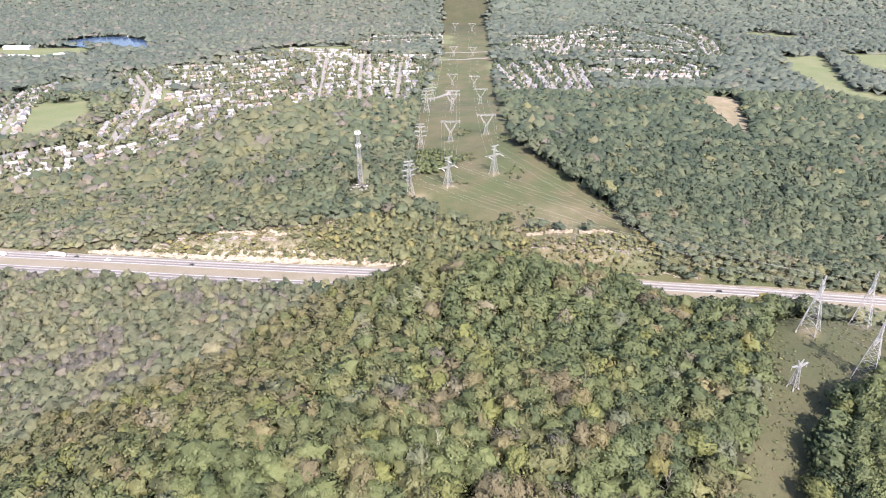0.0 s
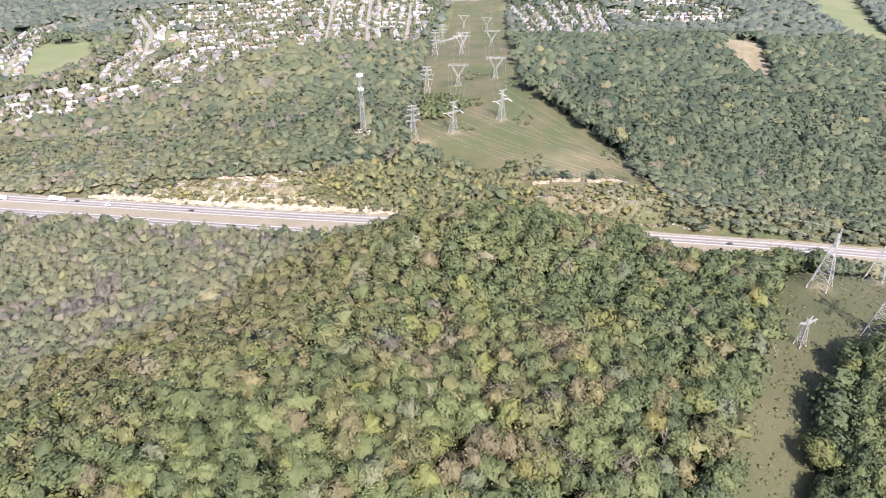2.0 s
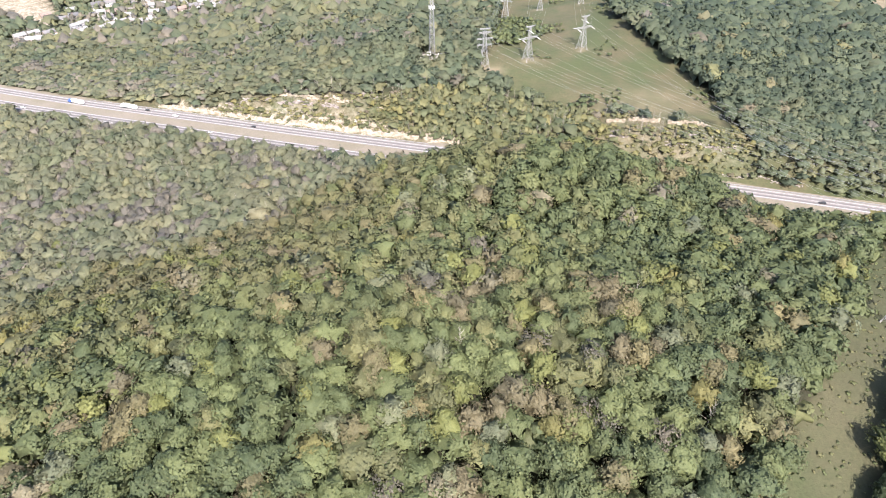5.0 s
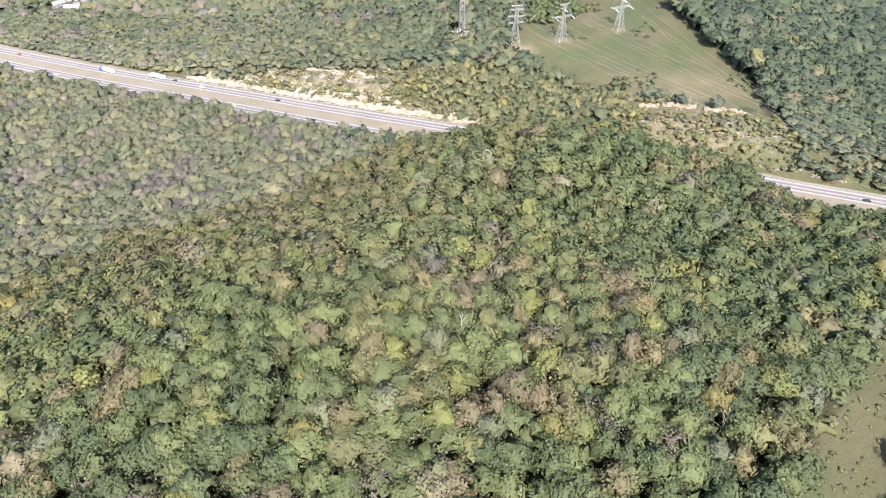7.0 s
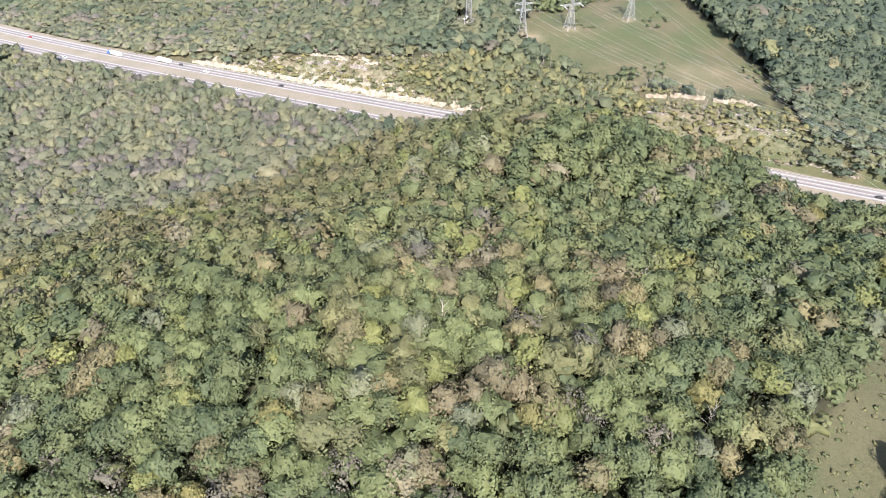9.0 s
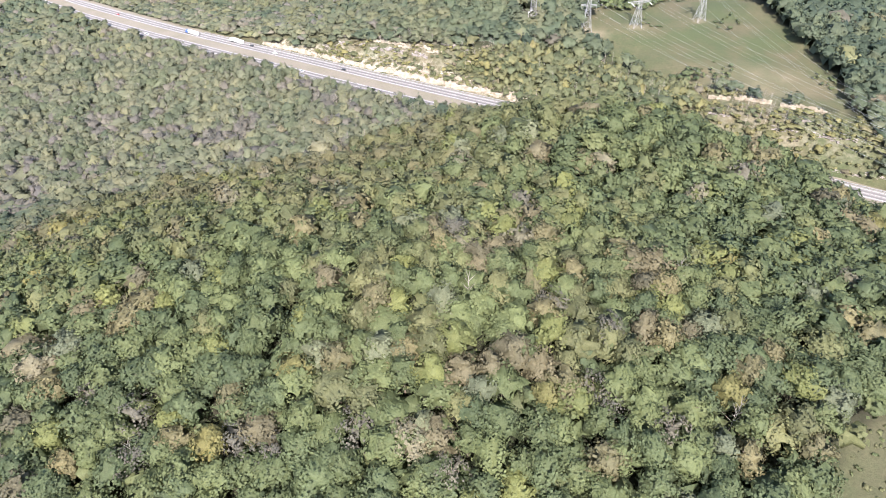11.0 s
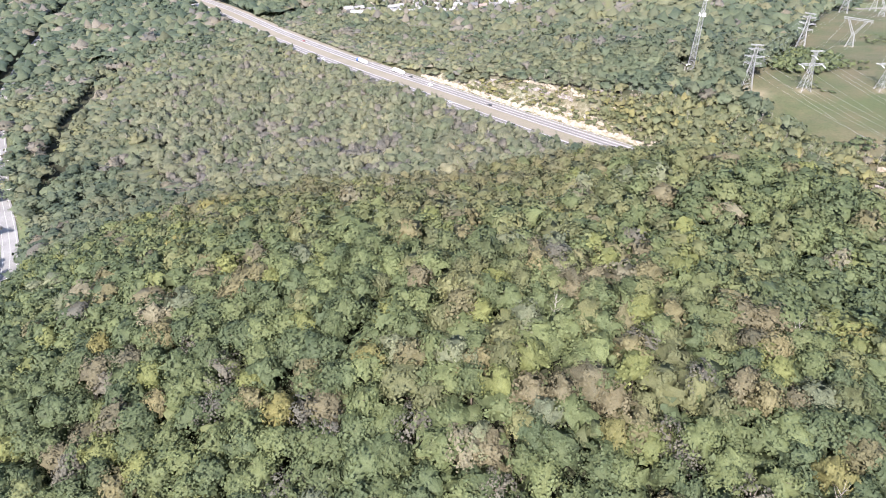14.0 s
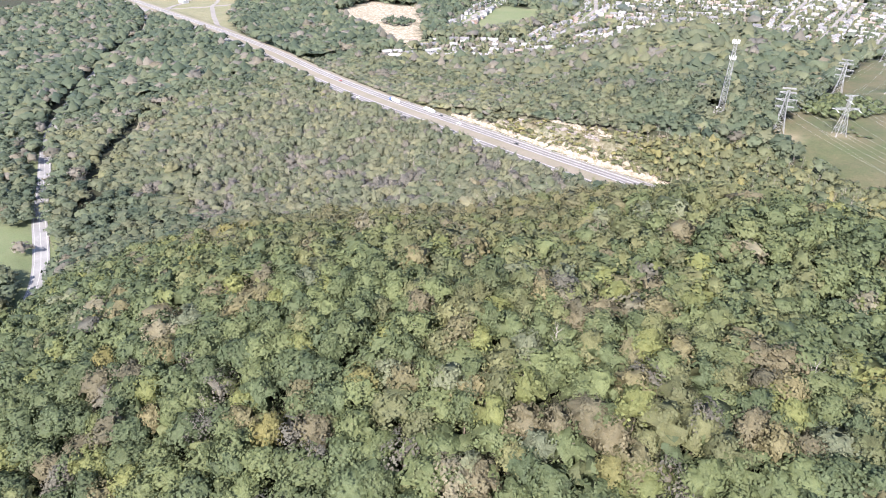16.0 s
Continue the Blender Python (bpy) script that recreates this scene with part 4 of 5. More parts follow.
    q = q[inside(q[:, 0], q[:, 1], [(-850, 890), (-800, 885), (-775, 910), (-790, 940), (-840, 930)])]
    wood("site_grove", "clump of trees left standing on bare earth", q, FAR, rng.uniform(4, 6, len(q)), rng.uniform(7, 11, len(q)), 0.42, SLOPES)


plant()

# ---- lattice towers ----


def lattice(bm, levels, leg=0.23, brace=0.12):
    """A square tower of angle bars through levels of (height, half width)."""
    cs = [[Vector((sx * w, sy * w, z)) for sx, sy in ((1, 1), (-1, 1), (-1, -1), (1, -1))] for z, w in levels]
    for p, q in zip(cs, cs[1:]):
        for i in range(4):
            j = (i + 1) % 4
            bar(bm, p[i], q[i], leg)
            bar(bm, q[i], q[j], brace)
            bar(bm, p[i], q[j], brace)
            bar(bm, p[j], q[i], brace)


def truss(bm, a, b, w, w2, n=5, thick=0.125):
    """A boxed lattice arm from a to b that narrows from w to w2."""
    a, b = Vector(a), Vector(b)
    d = (b - a).normalized()
    s = Vector((-d.y, d.x, 0)).normalized()
    u = d.cross(s)
    pts = []
    for k in range(n + 1):
        t = k / n
        c, h = a.lerp(b, t), (w + (w2 - w) * t) / 2
        pts.append([c + s * h + u * h, c - s * h + u * h, c - s * h - u * h, c + s * h - u * h])
    for p, q in zip(pts, pts[1:]):
        for i in range(4):
            bar(bm, p[i], q[i], thick * 1.3)
            bar(bm, p[i], q[(i + 1) % 4], thick)


def insulator_mesh(length):
    bm = bmesh.new()
    for k in range(7):
        bmesh.ops.create_cone(bm, cap_ends=True, segments=8, radius1=0.13, radius2=0.08, depth=length / 9, matrix=Matrix.Translation((0, 0, -length * (k + 0.8) / 7.6)))
    bar(bm, (0, 0, 0), (0, 0, -length), 0.06)
    return bm_mesh("insulator", bm, STEEL)


INSULATOR = insulator_mesh(2.6)
STRAIN = bmesh.new()
for k in range(9):
    bmesh.ops.create_cone(STRAIN, cap_ends=True, segments=8, radius1=0.26, radius2=0.2, depth=0.44, matrix=Matrix.Translation((0, 0, 0.4 + 0.48 * k)))
STRAIN = bm_mesh("strain_insulator", STRAIN, WHITE)


def build(name, draw):
    bm = bmesh.new()
    draw(bm)
    return bm_mesh(name, bm, STEEL)


FOOT = bmesh.new()
bmesh.ops.create_cone(FOOT, cap_ends=True, segments=10, radius1=0.5, radius2=0.4, depth=1.6)
FOOT = bm_mesh("footing", FOOT, CONCRETE)


def finish(t, half, hang):
    for sx in (1, -1):
        for sy in (1, -1):
            part("footing", FOOT, t, "pale concrete footing").location = (sx * half, sy * half, -0.1)
    for p in hang:
        part("insulator", INSULATOR, t, "string of pale insulator discs").location = p
    return t


def three_arm_pylon():
    t = new("pylon")
    part("body", build("body", lambda bm: lattice(bm, [(0, 4.2), (6, 3.3), (11.5, 2.5), (16, 1.9), (20, 1.4), (25, 1.15), (30, 1.0), (33, 0.8)])), t)
    hang = []
    for z, r in ((20.5, 6.4), (25.7, 7.2), (31.0, 5.6)):
        for s in (1, -1):
            part("crossarm", build("crossarm", lambda bm: truss(bm, (s * 0.9, 0, z), (s * r, 0, z + 0.5), 1.5, 0.4, 4)), t)
            hang.append((s * (r - 0.3), 0, z + 0.3))
    part("earth_wire_arm", build("earth_wire_arm", lambda bm: truss(bm, (-4.6, 0, 34.4), (4.6, 0, 34.4), 0.7, 0.7, 6)), t)
    return finish(t, 4.2, hang), [(s * r, 0, z - 2.2) for z, r in ((20.5, 6.1), (25.7, 6.9), (31.0, 5.3)) for s in (1, -1)]


def dead_end_pylon():
    t = new("pylon")
    part("body", build("body", lambda bm: lattice(bm, [(0, 3.6), (5.5, 2.8), (10.5, 2.1), (15, 1.5), (19, 1.1), (22, 1.0)])), t)
    for s in (1, -1):
        part("crossarm", build("crossarm", lambda bm: truss(bm, (s * 0.8, 0, 19.6), (s * 8.4, 0, 19.8), 1.6, 0.9, 6)), t)
        part("earth_wire_arm", build("earth_wire_arm", lambda bm: truss(bm, (s * 0.4, 0, 29.2), (s * 4.6, 0, 29.8), 0.9, 0.5, 4)), t)
    part("upper_body", build("upper_body", lambda bm: lattice(bm, [(22, 1.0), (25, 0.9), (27.5, 0.85), (29.8, 0.8)])), t)
    for p in ((-7.8, 19.2), (0.0, 25.6), (7.8, 19.2)):
        for s in (1, -1):
            o = part("strain_insulator", STRAIN, t, "long white strain insulator string")
            o.matrix_basis = Matrix.Translation((p[0], s * 0.9, p[1])) @ Matrix.Rotation(s * radians(-100) if s > 0 else radians(100), 4, "X")
    return finish(t, 3.6, []), [(-7.8, 0, 18.8), (0, 0, 25.2), (7.8, 0, 18.8), (-4.6, 0, 29.8), (4.6, 0, 29.8)]


def flat_top_pylon():
    t = new("pylon")
    part("body", build("body", lambda bm: lattice(bm, [(0, 3.0), (4, 2.3), (8, 1.6), (11.5, 1.0)])), t)
    for s in (1, -1):
        part("fork", build("fork", lambda bm: truss(bm, (s * 0.6, 0, 11.2), (s * 7.6, 0, 23.4), 1.7, 1.1, 6)), t)
    part("bridge", build("bridge", lambda bm: truss(bm, (-12, 0, 24.2), (12, 0, 24.2), 1.5, 1.5, 14)), t)
    hang = [(-10.8, 0, 23.6), (0, 0, 23.6), (10.8, 0, 23.6)]
    return finish(t, 3.0, hang), [(-10.8, 0, 21), (0, 0, 21), (10.8, 0, 21), (-7, 0, 25.2), (7, 0, 25.2)]


def tall_pylon():
    t = new("pylon")
    part("body", build("body", lambda bm: lattice(bm, [(0, 5.2), (7, 4.2), (13, 3.3), (18.5, 2.4), (23, 1.7), (27, 1.1)], 0.26, 0.13)), t)
    for s in (1, -1):
        part("crossarm", build("crossarm", lambda bm: truss(bm, (s * 0.9, 0, 26.4), (s * 9.5, 0, 27.0), 1.7, 0.7, 6)), t)
        part("mast", build("mast", lambda bm: truss(bm, (s * 0.7, 0, 27), (s * 3.6, 0, 37.5), 1.3, 0.5, 6)), t)
    part("window_frame", build("window_frame", lambda bm: truss(bm, (-3.4, 0, 33.5), (3.4, 0, 33.5), 0.9, 0.9, 5)), t)
    hang = [(-9, 0, 26.4), (9, 0, 26.4), (0, 0, 33)]
    return finish(t, 5.2, hang), [(-9, 0, 24), (0, 0, 30.6), (9, 0, 24), (-3.6, 0, 37.5), (3.6, 0, 37.5)]


def small_pylon():
    t = new("pylon")
    part("body", build("body", lambda bm: lattice(bm, [(0, 2.0), (4, 1.6), (8, 1.2), (12, 0.8), (15.5, 0.55)], 0.24, 0.13)), t)
    for s in (1, -1):
        part("crossarm", build("crossarm", lambda bm: truss(bm, (s * 0.4, 0, 14.2), (s * 5.6, 0, 15.4), 1.0, 0.4, 4, 0.13)), t)
        part("horn", build("horn", lambda bm: truss(bm, (s * 0.4, 0, 15.4), (s * 1.9, 0, 18.4), 0.7, 0.3, 3, 0.12)), t)
    hang = [(-5.3, 0, 15), (5.3, 0, 15)]
    return finish(t, 2.0, hang), [(-5.3, 0, 12.6), (0, 0, 12.0), (5.3, 0, 12.6)]


GREY_TOWER = "grey galvanised lattice power pylon "
KINDS = {"three": three_arm_pylon(), "dead": dead_end_pylon(), "flat": flat_top_pylon(), "tall": tall_pylon(), "small": small_pylon()}
WORDS = {"three": "with three pairs of crossarms", "dead": "with a broad crossarm and forked top", "flat": "with forked body and flat beam", "tall": "with a wide base in a clearing", "small": "of small size with short bent arms"}
used = set()


def pylon(kind, x, y, turn):
    """A pylon of a kind at a place, its arms turned by degrees; returns where its wires hang."""
    t, wires = KINDS[kind]
    m = pose(x, y, z_at(x, y) + 0.1, 0, 0, turn)
    if kind in used:
        t = copy_thing(t, m)
    else:
        used.add(kind)
        t.matrix_world = m
    tagged(t, GREY_TOWER + WORDS[kind], "pylon", group="power pylons")
    return [m @ Vector(w) for w in wires]


LINES = [
    [("tall", 222, 316, 46), ("three", -32, 556, 22), ("three", -26, 702, 0), ("three", -24, 900, 0), ("three", -20, 1190, 0), ("three", -8, 1600, 0)],
    [("tall", 264, 331, 46), ("dead", 5, 575, 38), ("flat", 9, 735, 0), ("flat", 13, 905, 0), ("flat", 16, 1045, 0), ("flat", 20, 1350, 0), ("flat", 28, 1700, 0), ("flat", 40, 2150, 0)],
    [("tall", 229, 271, 46), ("dead", 52, 604, 38), ("flat", 53, 750, 0), ("flat", 60, 1000, 0), ("flat", 66, 1330, 0), ("flat", 78, 1700, 0), ("flat", 95, 2150, 0)],
    [("small", 187, 264, 20)],
]


def wire(name, a, b, sag, r=0.03):
    cu = bpy.data.curves.new(name, "CURVE")
    cu.dimensions, cu.bevel_depth, cu.bevel_resolution = "3D", r, 0
    sp = cu.splines.new("POLY")
    n = 18
    sp.points.add(n)
    for i in range(n + 1):
        t = i / n
        p = a.lerp(b, t)
        sp.points[i].co = (p.x, p.y, p.z - 4 * sag * t * (1 - t), 1)
    cu.materials.append(WIRE)
    return cu


for line in LINES:
    ends = [pylon(*q) for q in line]
    if len(ends) < 2:
        continue
    run = new("overhead_line")
    tagged(run, "thin aluminium overhead wires strung between the pylons", "power line", group="overhead lines")
    run.location = ends[0][0]
    for p, q in zip(ends, ends[1:]):
        for k in range(max(len(p), len(q))):
            a, b = p[min(k, len(p) - 1)], q[min(k, len(q) - 1)]
            w = part("wire", wire("wire", a, b, (b - a).length * 0.025), run)
            w.matrix_parent_inverse = Matrix.Translation(-ends[0][0])

# ---- telecom tower and its yard ----


def telecom_tower(x, y, tall):
    t = tagged(new("telecom_tower"), "tall grey lattice telecom mast with two rings of white antennas", "tower")
    t.matrix_world = pose(x, y, z_at(x, y), 0, 0, 20)
    part("mast", build("mast", lambda bm: lattice(bm, [(tall * k / 16, 2.5 - 1.5 * k / 16) for k in range(17)], 0.21, 0.11)), t)
    panel = bmesh.new()
    box(panel, 0, 0, 0, 0.5, 0.3, 2.6)
    bmesh.ops.bevel(panel, geom=panel.edges[:], offset=0.06, segments=1, affect="EDGES")
    panel = bm_mesh("antenna", panel, WHITE)
    for z, r, n in ((tall - 1.4, 2.6, 12), (tall * 0.76, 2.5, 9)):
        def ring(bm):
            for k in range(12):
                a, b = k * 0.5236, (k + 1) * 0.5236
                bar(bm, (r * math.cos(a), r * math.sin(a), 0), (r * math.cos(b), r * math.sin(b), 0), 0.16)
                if k % 3 == 0:
                    bar(bm, (0, 0, 0), (r * math.cos(a), r * math.sin(a), 0), 0.14)
        deck = part("platform", build("platform", ring), t)
        deck.location = (0, 0, z)
        for k in range(n):
            a = k * 6.2832 / n
            o = part("antenna", panel, deck, "white panel antenna")
            o.location, o.rotation_euler = (r * math.cos(a), r * math.sin(a), 0.5), (0, 0, a + 1.571)
    rod = bmesh.new()
    bar(rod, (0, 0, 0), (0, 0, 3.5), 0.1)
    part("lightning_rod", bm_mesh("lightning_rod", rod, STEEL), t).location = (0, 0, tall)
    return t


TX, TY = -79.0, 563.0
telecom_tower(TX, TY, 57.0)


def shelter(x, y, sx, sy, sz, turn, label):
    t = tagged(new("equipment_shelter"), label, "shelter", group="equipment shelters")
    t.matrix_world = pose(x, y, z_at(x, y), 0, 0, turn)
    b = bmesh.new()
    box(b, 0, 0, sz / 2 - 0.3, sx, sy, sz + 0.6)
    part("wall", bm_mesh("wall", b, WHITE), t)
    r = bmesh.new()
    box(r, 0, 0, sz + 0.1, sx + 0.5, sy + 0.5, 0.2)
    bmesh.ops.bevel(r, geom=r.edges[:], offset=0.05, segments=1, affect="EDGES")
    part("roof", bm_mesh("roof", r, WHITE), t)
    d = bmesh.new()
    box(d, 0, -sy / 2 - 0.03, 1.05, 0.95, 0.06, 2.1)
    part("door", bm_mesh("door", d, STEEL), t, "grey steel door")


shelter(TX - 8, TY - 3, 5.5, 3.2, 3.0, 15, "white equipment shelter beside the telecom mast")
shelter(TX - 12, TY - 8, 4.0, 2.6, 2.6, 15, "small white equipment cabin at the mast's foot")
shelter(TX + 8, TY + 1, 5.0, 3.0, 2.9, 10, "white equipment shelter behind the telecom mast")
shelter(TX - 4, TY + 6, 3.0, 2.4, 2.4, 15, "white metal cabinet inside the mast's yard")
pad = bmesh.new()
N = 7
pv = [[pad.verts.new((TX - 15 + 27 * i / N, TY - 10 + 18 * j / N, z_at(TX - 15 + 27 * i / N, TY - 10 + 18 * j / N) + 0.25)) for i in range(N + 1)] for j in range(N + 1)]
for j in range(N):
    for i in range(N):
        pad.faces.new((pv[j][i], pv[j][i + 1], pv[j + 1][i + 1], pv[j + 1][i]))
tagged(new("gravel_yard", bm_mesh("gravel_yard", pad, CONCRETE)), "pale gravel yard under the telecom mast", "yard", kind="structure")


def fence():
    t = tagged(new("chain_fence"), "grey steel fence round the mast's yard", "fence")
    t.matrix_world = pose(TX, TY, z_at(TX, TY))
    post = bmesh.new()
    bar(post, (0, 0, -1), (0, 0, 2.3), 0.12)
    post = bm_mesh("post", post, STEEL)
    c = [(-14, -9.5), (11.5, -9.5), (11.5, 7.5), (-14, 7.5)]
    z0 = z_at(TX, TY)
    pts = []
    for (ax, ay), (bx, by) in zip(c, c[1:] + c[:1]):
        for k in range(6):
            x, y = ax + (bx - ax) * k / 6, ay + (by - ay) * k / 6
            pts.append((x, y, z_at(TX + x, TY + y) - z0))
    for p in pts:
        part("post", post, t).location = p
    for h in (1.1, 2.2):
        rail = bmesh.new()
        for p, q in zip(pts, pts[1:] + pts[:1]):
            bar(rail, (p[0], p[1], p[2] + h), (q[0], q[1], q[2] + h), 0.07)
        part("rail", bm_mesh("rail", rail, STEEL), t)


fence()

# ---- rock cuts ----


def rock_ledge(name, line, thick, tall, label, seed, count=1.0, big=1.0, gaps=0.22, mat=None):
    """A broken limestone step along a plan line: bedded blocks of uneven size with gaps between runs, joined."""
    g = np.random.default_rng(seed)
    bm = bmesh.new()
    pts, heads = resample(line, 1.7 / count)
    run, lean = 0, 0.0
    for (x, y), a in zip(pts, heads):
        run -= 1
        if run < 0:
            run, lean = (int(g.integers(3, 12)), g.normal(0, thick * 0.5))
            if g.random() < gaps:
                run, lean = int(g.integers(2, 6)), None
        if lean is None:
            continue
        for bed in range(2):
            px, py = x + g.normal(0, 0.5) * big, y + lean + g.normal(0, thick * 0.12) + 0.8 * bed * big
            s = Vector((g.uniform(1.4, 4.2) * big, g.uniform(0.9, 2.2) * big, g.uniform(0.35, 0.75) * tall))
            m = Matrix.LocRotScale((px, py, z_at(px, py) + s.z * (0.25 + 0.55 * bed)), Euler((g.normal(0, 0.06), g.normal(0, 0.06), a + g.normal(0, 0.2))), s)
            r = bmesh.ops.create_cube(bm, size=1, matrix=m)
            for v in r["verts"]:
                v.co += Vector(g.normal(0, 0.18, 3)) * big
    return tagged(new(name, bm_mesh(name, bm, mat or ROCK)), label, "rock", group="rock ledges", kind="stuff")


def beside(off, x0, x1):
    """A plan line beside the highway."""
    out = []
    for x in np.arange(x0, x1, 8.0):
        y, _, c = line_at(HIGHWAY, x)
        out.append((float(x), float(y + off / c)))
    return out


TAN_ROCK = mottled("tan_limestone", (0.27, 0.236, 0.18), (0.155, 0.13, 0.095), 0.35, fine=1.6, relief=0.4)
GREY_ROCK = mottled("weathered_grey_rock", (0.235, 0.212, 0.196), (0.145, 0.126, 0.112), 0.3, fine=1.8, relief=0.3)
rock_ledge("rock_ledge", beside(23.5, -335, -95), 1.2, 2.4, "pale broken limestone ledge at the highway's edge", 1, gaps=0.12)
rock_ledge("rock_ledge", beside(25, -190, 5), 2.2, 3.0, "pale limestone cut face beside the highway", 2, gaps=0.2)
rock_ledge("rock_ledge", beside(29, -130, 25), 2.5, 1.6, "upper step of the limestone cut beside the highway", 21, gaps=0.4, big=0.8)
rock_ledge("rock_ledge", beside(37, -262, -120), 3.0, 1.2, "low grey rock bed on the highway bank", 3, gaps=0.5, big=0.8, mat=GREY_ROCK)
rock_ledge("rock_ledge", beside(43, -245, -105), 3.5, 1.6, "pale rock bed half hidden by bushes on the bank", 31, gaps=0.55, big=0.9)
rock_ledge("rock_ledge", beside(50, -225, -110), 3.0, 2.2, "weathered grey rock outcrop on the wooded bank", 4, gaps=0.35, mat=GREY_ROCK)
rock_ledge("rock_ledge", beside(55, -215, -150), 2.5, 2.0, "topmost pale rock step of the wooded bank", 41, gaps=0.4, big=0.8)
rock_ledge("rock_ledge", [(72, 481), (95, 483), (118, 482), (152, 476)], 1.8, 2.8, "low pale rock step below the mown rise", 5, count=1.3, big=0.75, gaps=0.25, mat=TAN_ROCK)
rock_ledge("rock_ledge", beside(46, 60, 150), 4.0, 0.9, "loose grey stones on the dry bank", 6, gaps=0.4, big=0.6, mat=GREY_ROCK)
rock_ledge("rock_ledge", beside(38, 75, 165), 4.0, 0.9, "tumbled grey stones lower on the dry bank", 61, gaps=0.45, big=0.6, mat=GREY_ROCK)
rock_ledge("rock_ledge", beside(26, 105, 215), 1.6, 0.9, "tan rock edge above the highway's shoulder", 7, big=0.6, gaps=0.2, mat=GREY_ROCK)


def bare_tree():
    """A leafless young tree of unit height: stem and rising branches as thin three sided spikes. Returns vertices and triangles."""
    g = np.random.default_rng(8)
    v, f = [], []

    def spike(a, b, r):
        a, b = np.array(a, float), np.array(b, float)
        k = len(v)
        for t in (0.0, 2.094, 4.189):
            v.append(a + (r * math.cos(t), r * math.sin(t), 0))
        v.append(b)
        f.extend([(k, k + 1, k + 3), (k + 1, k + 2, k + 3), (k + 2, k, k + 3)])
    spike((0, 0, -0.03), (0.03, 0.02, 1.0), 0.010)
    for i in range(13):
        h, a = 0.30 + 0.05 * i, i * 2.4
        reach = 0.30 * (1.15 - h) * g.uniform(0.8, 1.3)
        spike((0, 0, h), (reach * math.cos(a), reach * math.sin(a), h + g.uniform(0.16, 0.3)), 0.006)
    return np.array(v), np.array(f)


def bare_stems(name, label, p, low, high):
    """Pale leafless trees joined in one mesh."""
    tv, tf = bare_tree()
    n = len(p)
    tall, turn = rng.uniform(low, high, n), rng.uniform(0, 6.283, n)
    c, s = np.cos(turn)[:, None], np.sin(turn)[:, None]
    v = np.stack([p[:, :1] + tall[:, None] * (tv[None, :, 0] * c - tv[None, :, 1] * s), p[:, 1:] + tall[:, None] * (tv[None, :, 0] * s + tv[None, :, 1] * c), height(p[:, 0], p[:, 1])[:, None] + tall[:, None] * tv[None, :, 2]], -1)
    f = tf[None] + (np.arange(n) * len(tv))[:, None, None]
    me = mesh_from(name, v.reshape(-1, 3), f.reshape(-1, 3), [DEAD_WOOD])
    tagged(new(name, me), label, "dead trees", kind="stuff")


DEAD_WOOD = mottled("dead_wood", (0.25, 0.23, 0.20), (0.19, 0.17, 0.15), 1.0)
q = keep_off(scatter(-200, 120, 455, 520, 5.2))
bare_stems("bare_stems", "pale bare stems standing in the bank's scrub", q[rng.random(len(q)) < 0.4], 6, 11)
q = keep_off(scatter(-600, -40, 220, 510, 9.0))
q = q[in_thicket(q[:, 0], q[:, 1]) & (rng.random(len(q)) < 0.22 + 0.4 * wave(q[:, 0], q[:, 1], 85, 6.0))]
bare_stems("bare_thicket_trees", "pale leafless trees standing up out of the thicket", q, 10.5, 14)
bare_stems("dead_trees", "pale dead trees among the green crowns of the near hill", np.array([(96.0, 192.0), (70.0, 244.0), (-89.0, 112.0), (-2.0, 203.0)]), 19, 22)

# ---- guard rails, vehicles ----


def guard_rail(off, x0, x1):
    t = tagged(new("guard_rail"), "galvanised steel guard rail along the highway", "guard rail", group="guard rails", kind="structure")
    pts = []
    for x in np.arange(x0, x1, 4.0):
        y, z, c = line_at(HIGHWAY, x)
        pts.append((float(x), float(y + off / c), float(z) + 0.3))
    t.location = pts[0]
    o = Vector(pts[0])
    bm = bmesh.new()
    for p, q in zip(pts, pts[1:]):
        bar(bm, Vector(p) - o + Vector((0, 0, 0.6)), Vector(q) - o + Vector((0, 0, 0.6)), 0.28)
    part("rail", bm_mesh("rail", bm, STEEL), t)
    pm = bmesh.new()
    bar(pm, (0, 0, -0.3), (0, 0, 0.65), 0.15)
    pm = bm_mesh("post", pm, STEEL)
    for p in pts[:120]:
        part("post", pm, t).location = Vector(p) - o


guard_rail(18.3, -420, -60)
guard_rail(-18.3, -480, -200)
guard_rail(18.3, 90, 400)


def paint(name, c):
    return mottled(name, c, tuple(v * 0.85 for v in c), 0.5, rough=0.35, spec=0.5)


CAR_PAINT = {"black": paint("black_paint", (0.02, 0.02, 0.022)), "white": paint("white_paint", (0.75, 0.75, 0.74)), "blue": paint("blue_paint", (0.03, 0.09, 0.30)), "silver": paint("silver_paint", (0.42, 0.43, 0.44)), "red": paint("red_paint", (0.30, 0.03, 0.03))}
WHEEL = bmesh.new()
bmesh.ops.create_cone(WHEEL, cap_ends=True, segments=14, radius1=0.36, radius2=0.36, depth=0.24, matrix=Matrix.Rotation(1.5708, 4, "X"))
bmesh.ops.bevel(WHEEL, geom=[e for e in WHEEL.edges if e.calc_length() < 0.2], offset=0.04, segments=1, affect="EDGES")
WHEEL = bm_mesh("wheel", WHEEL, RUBBER)


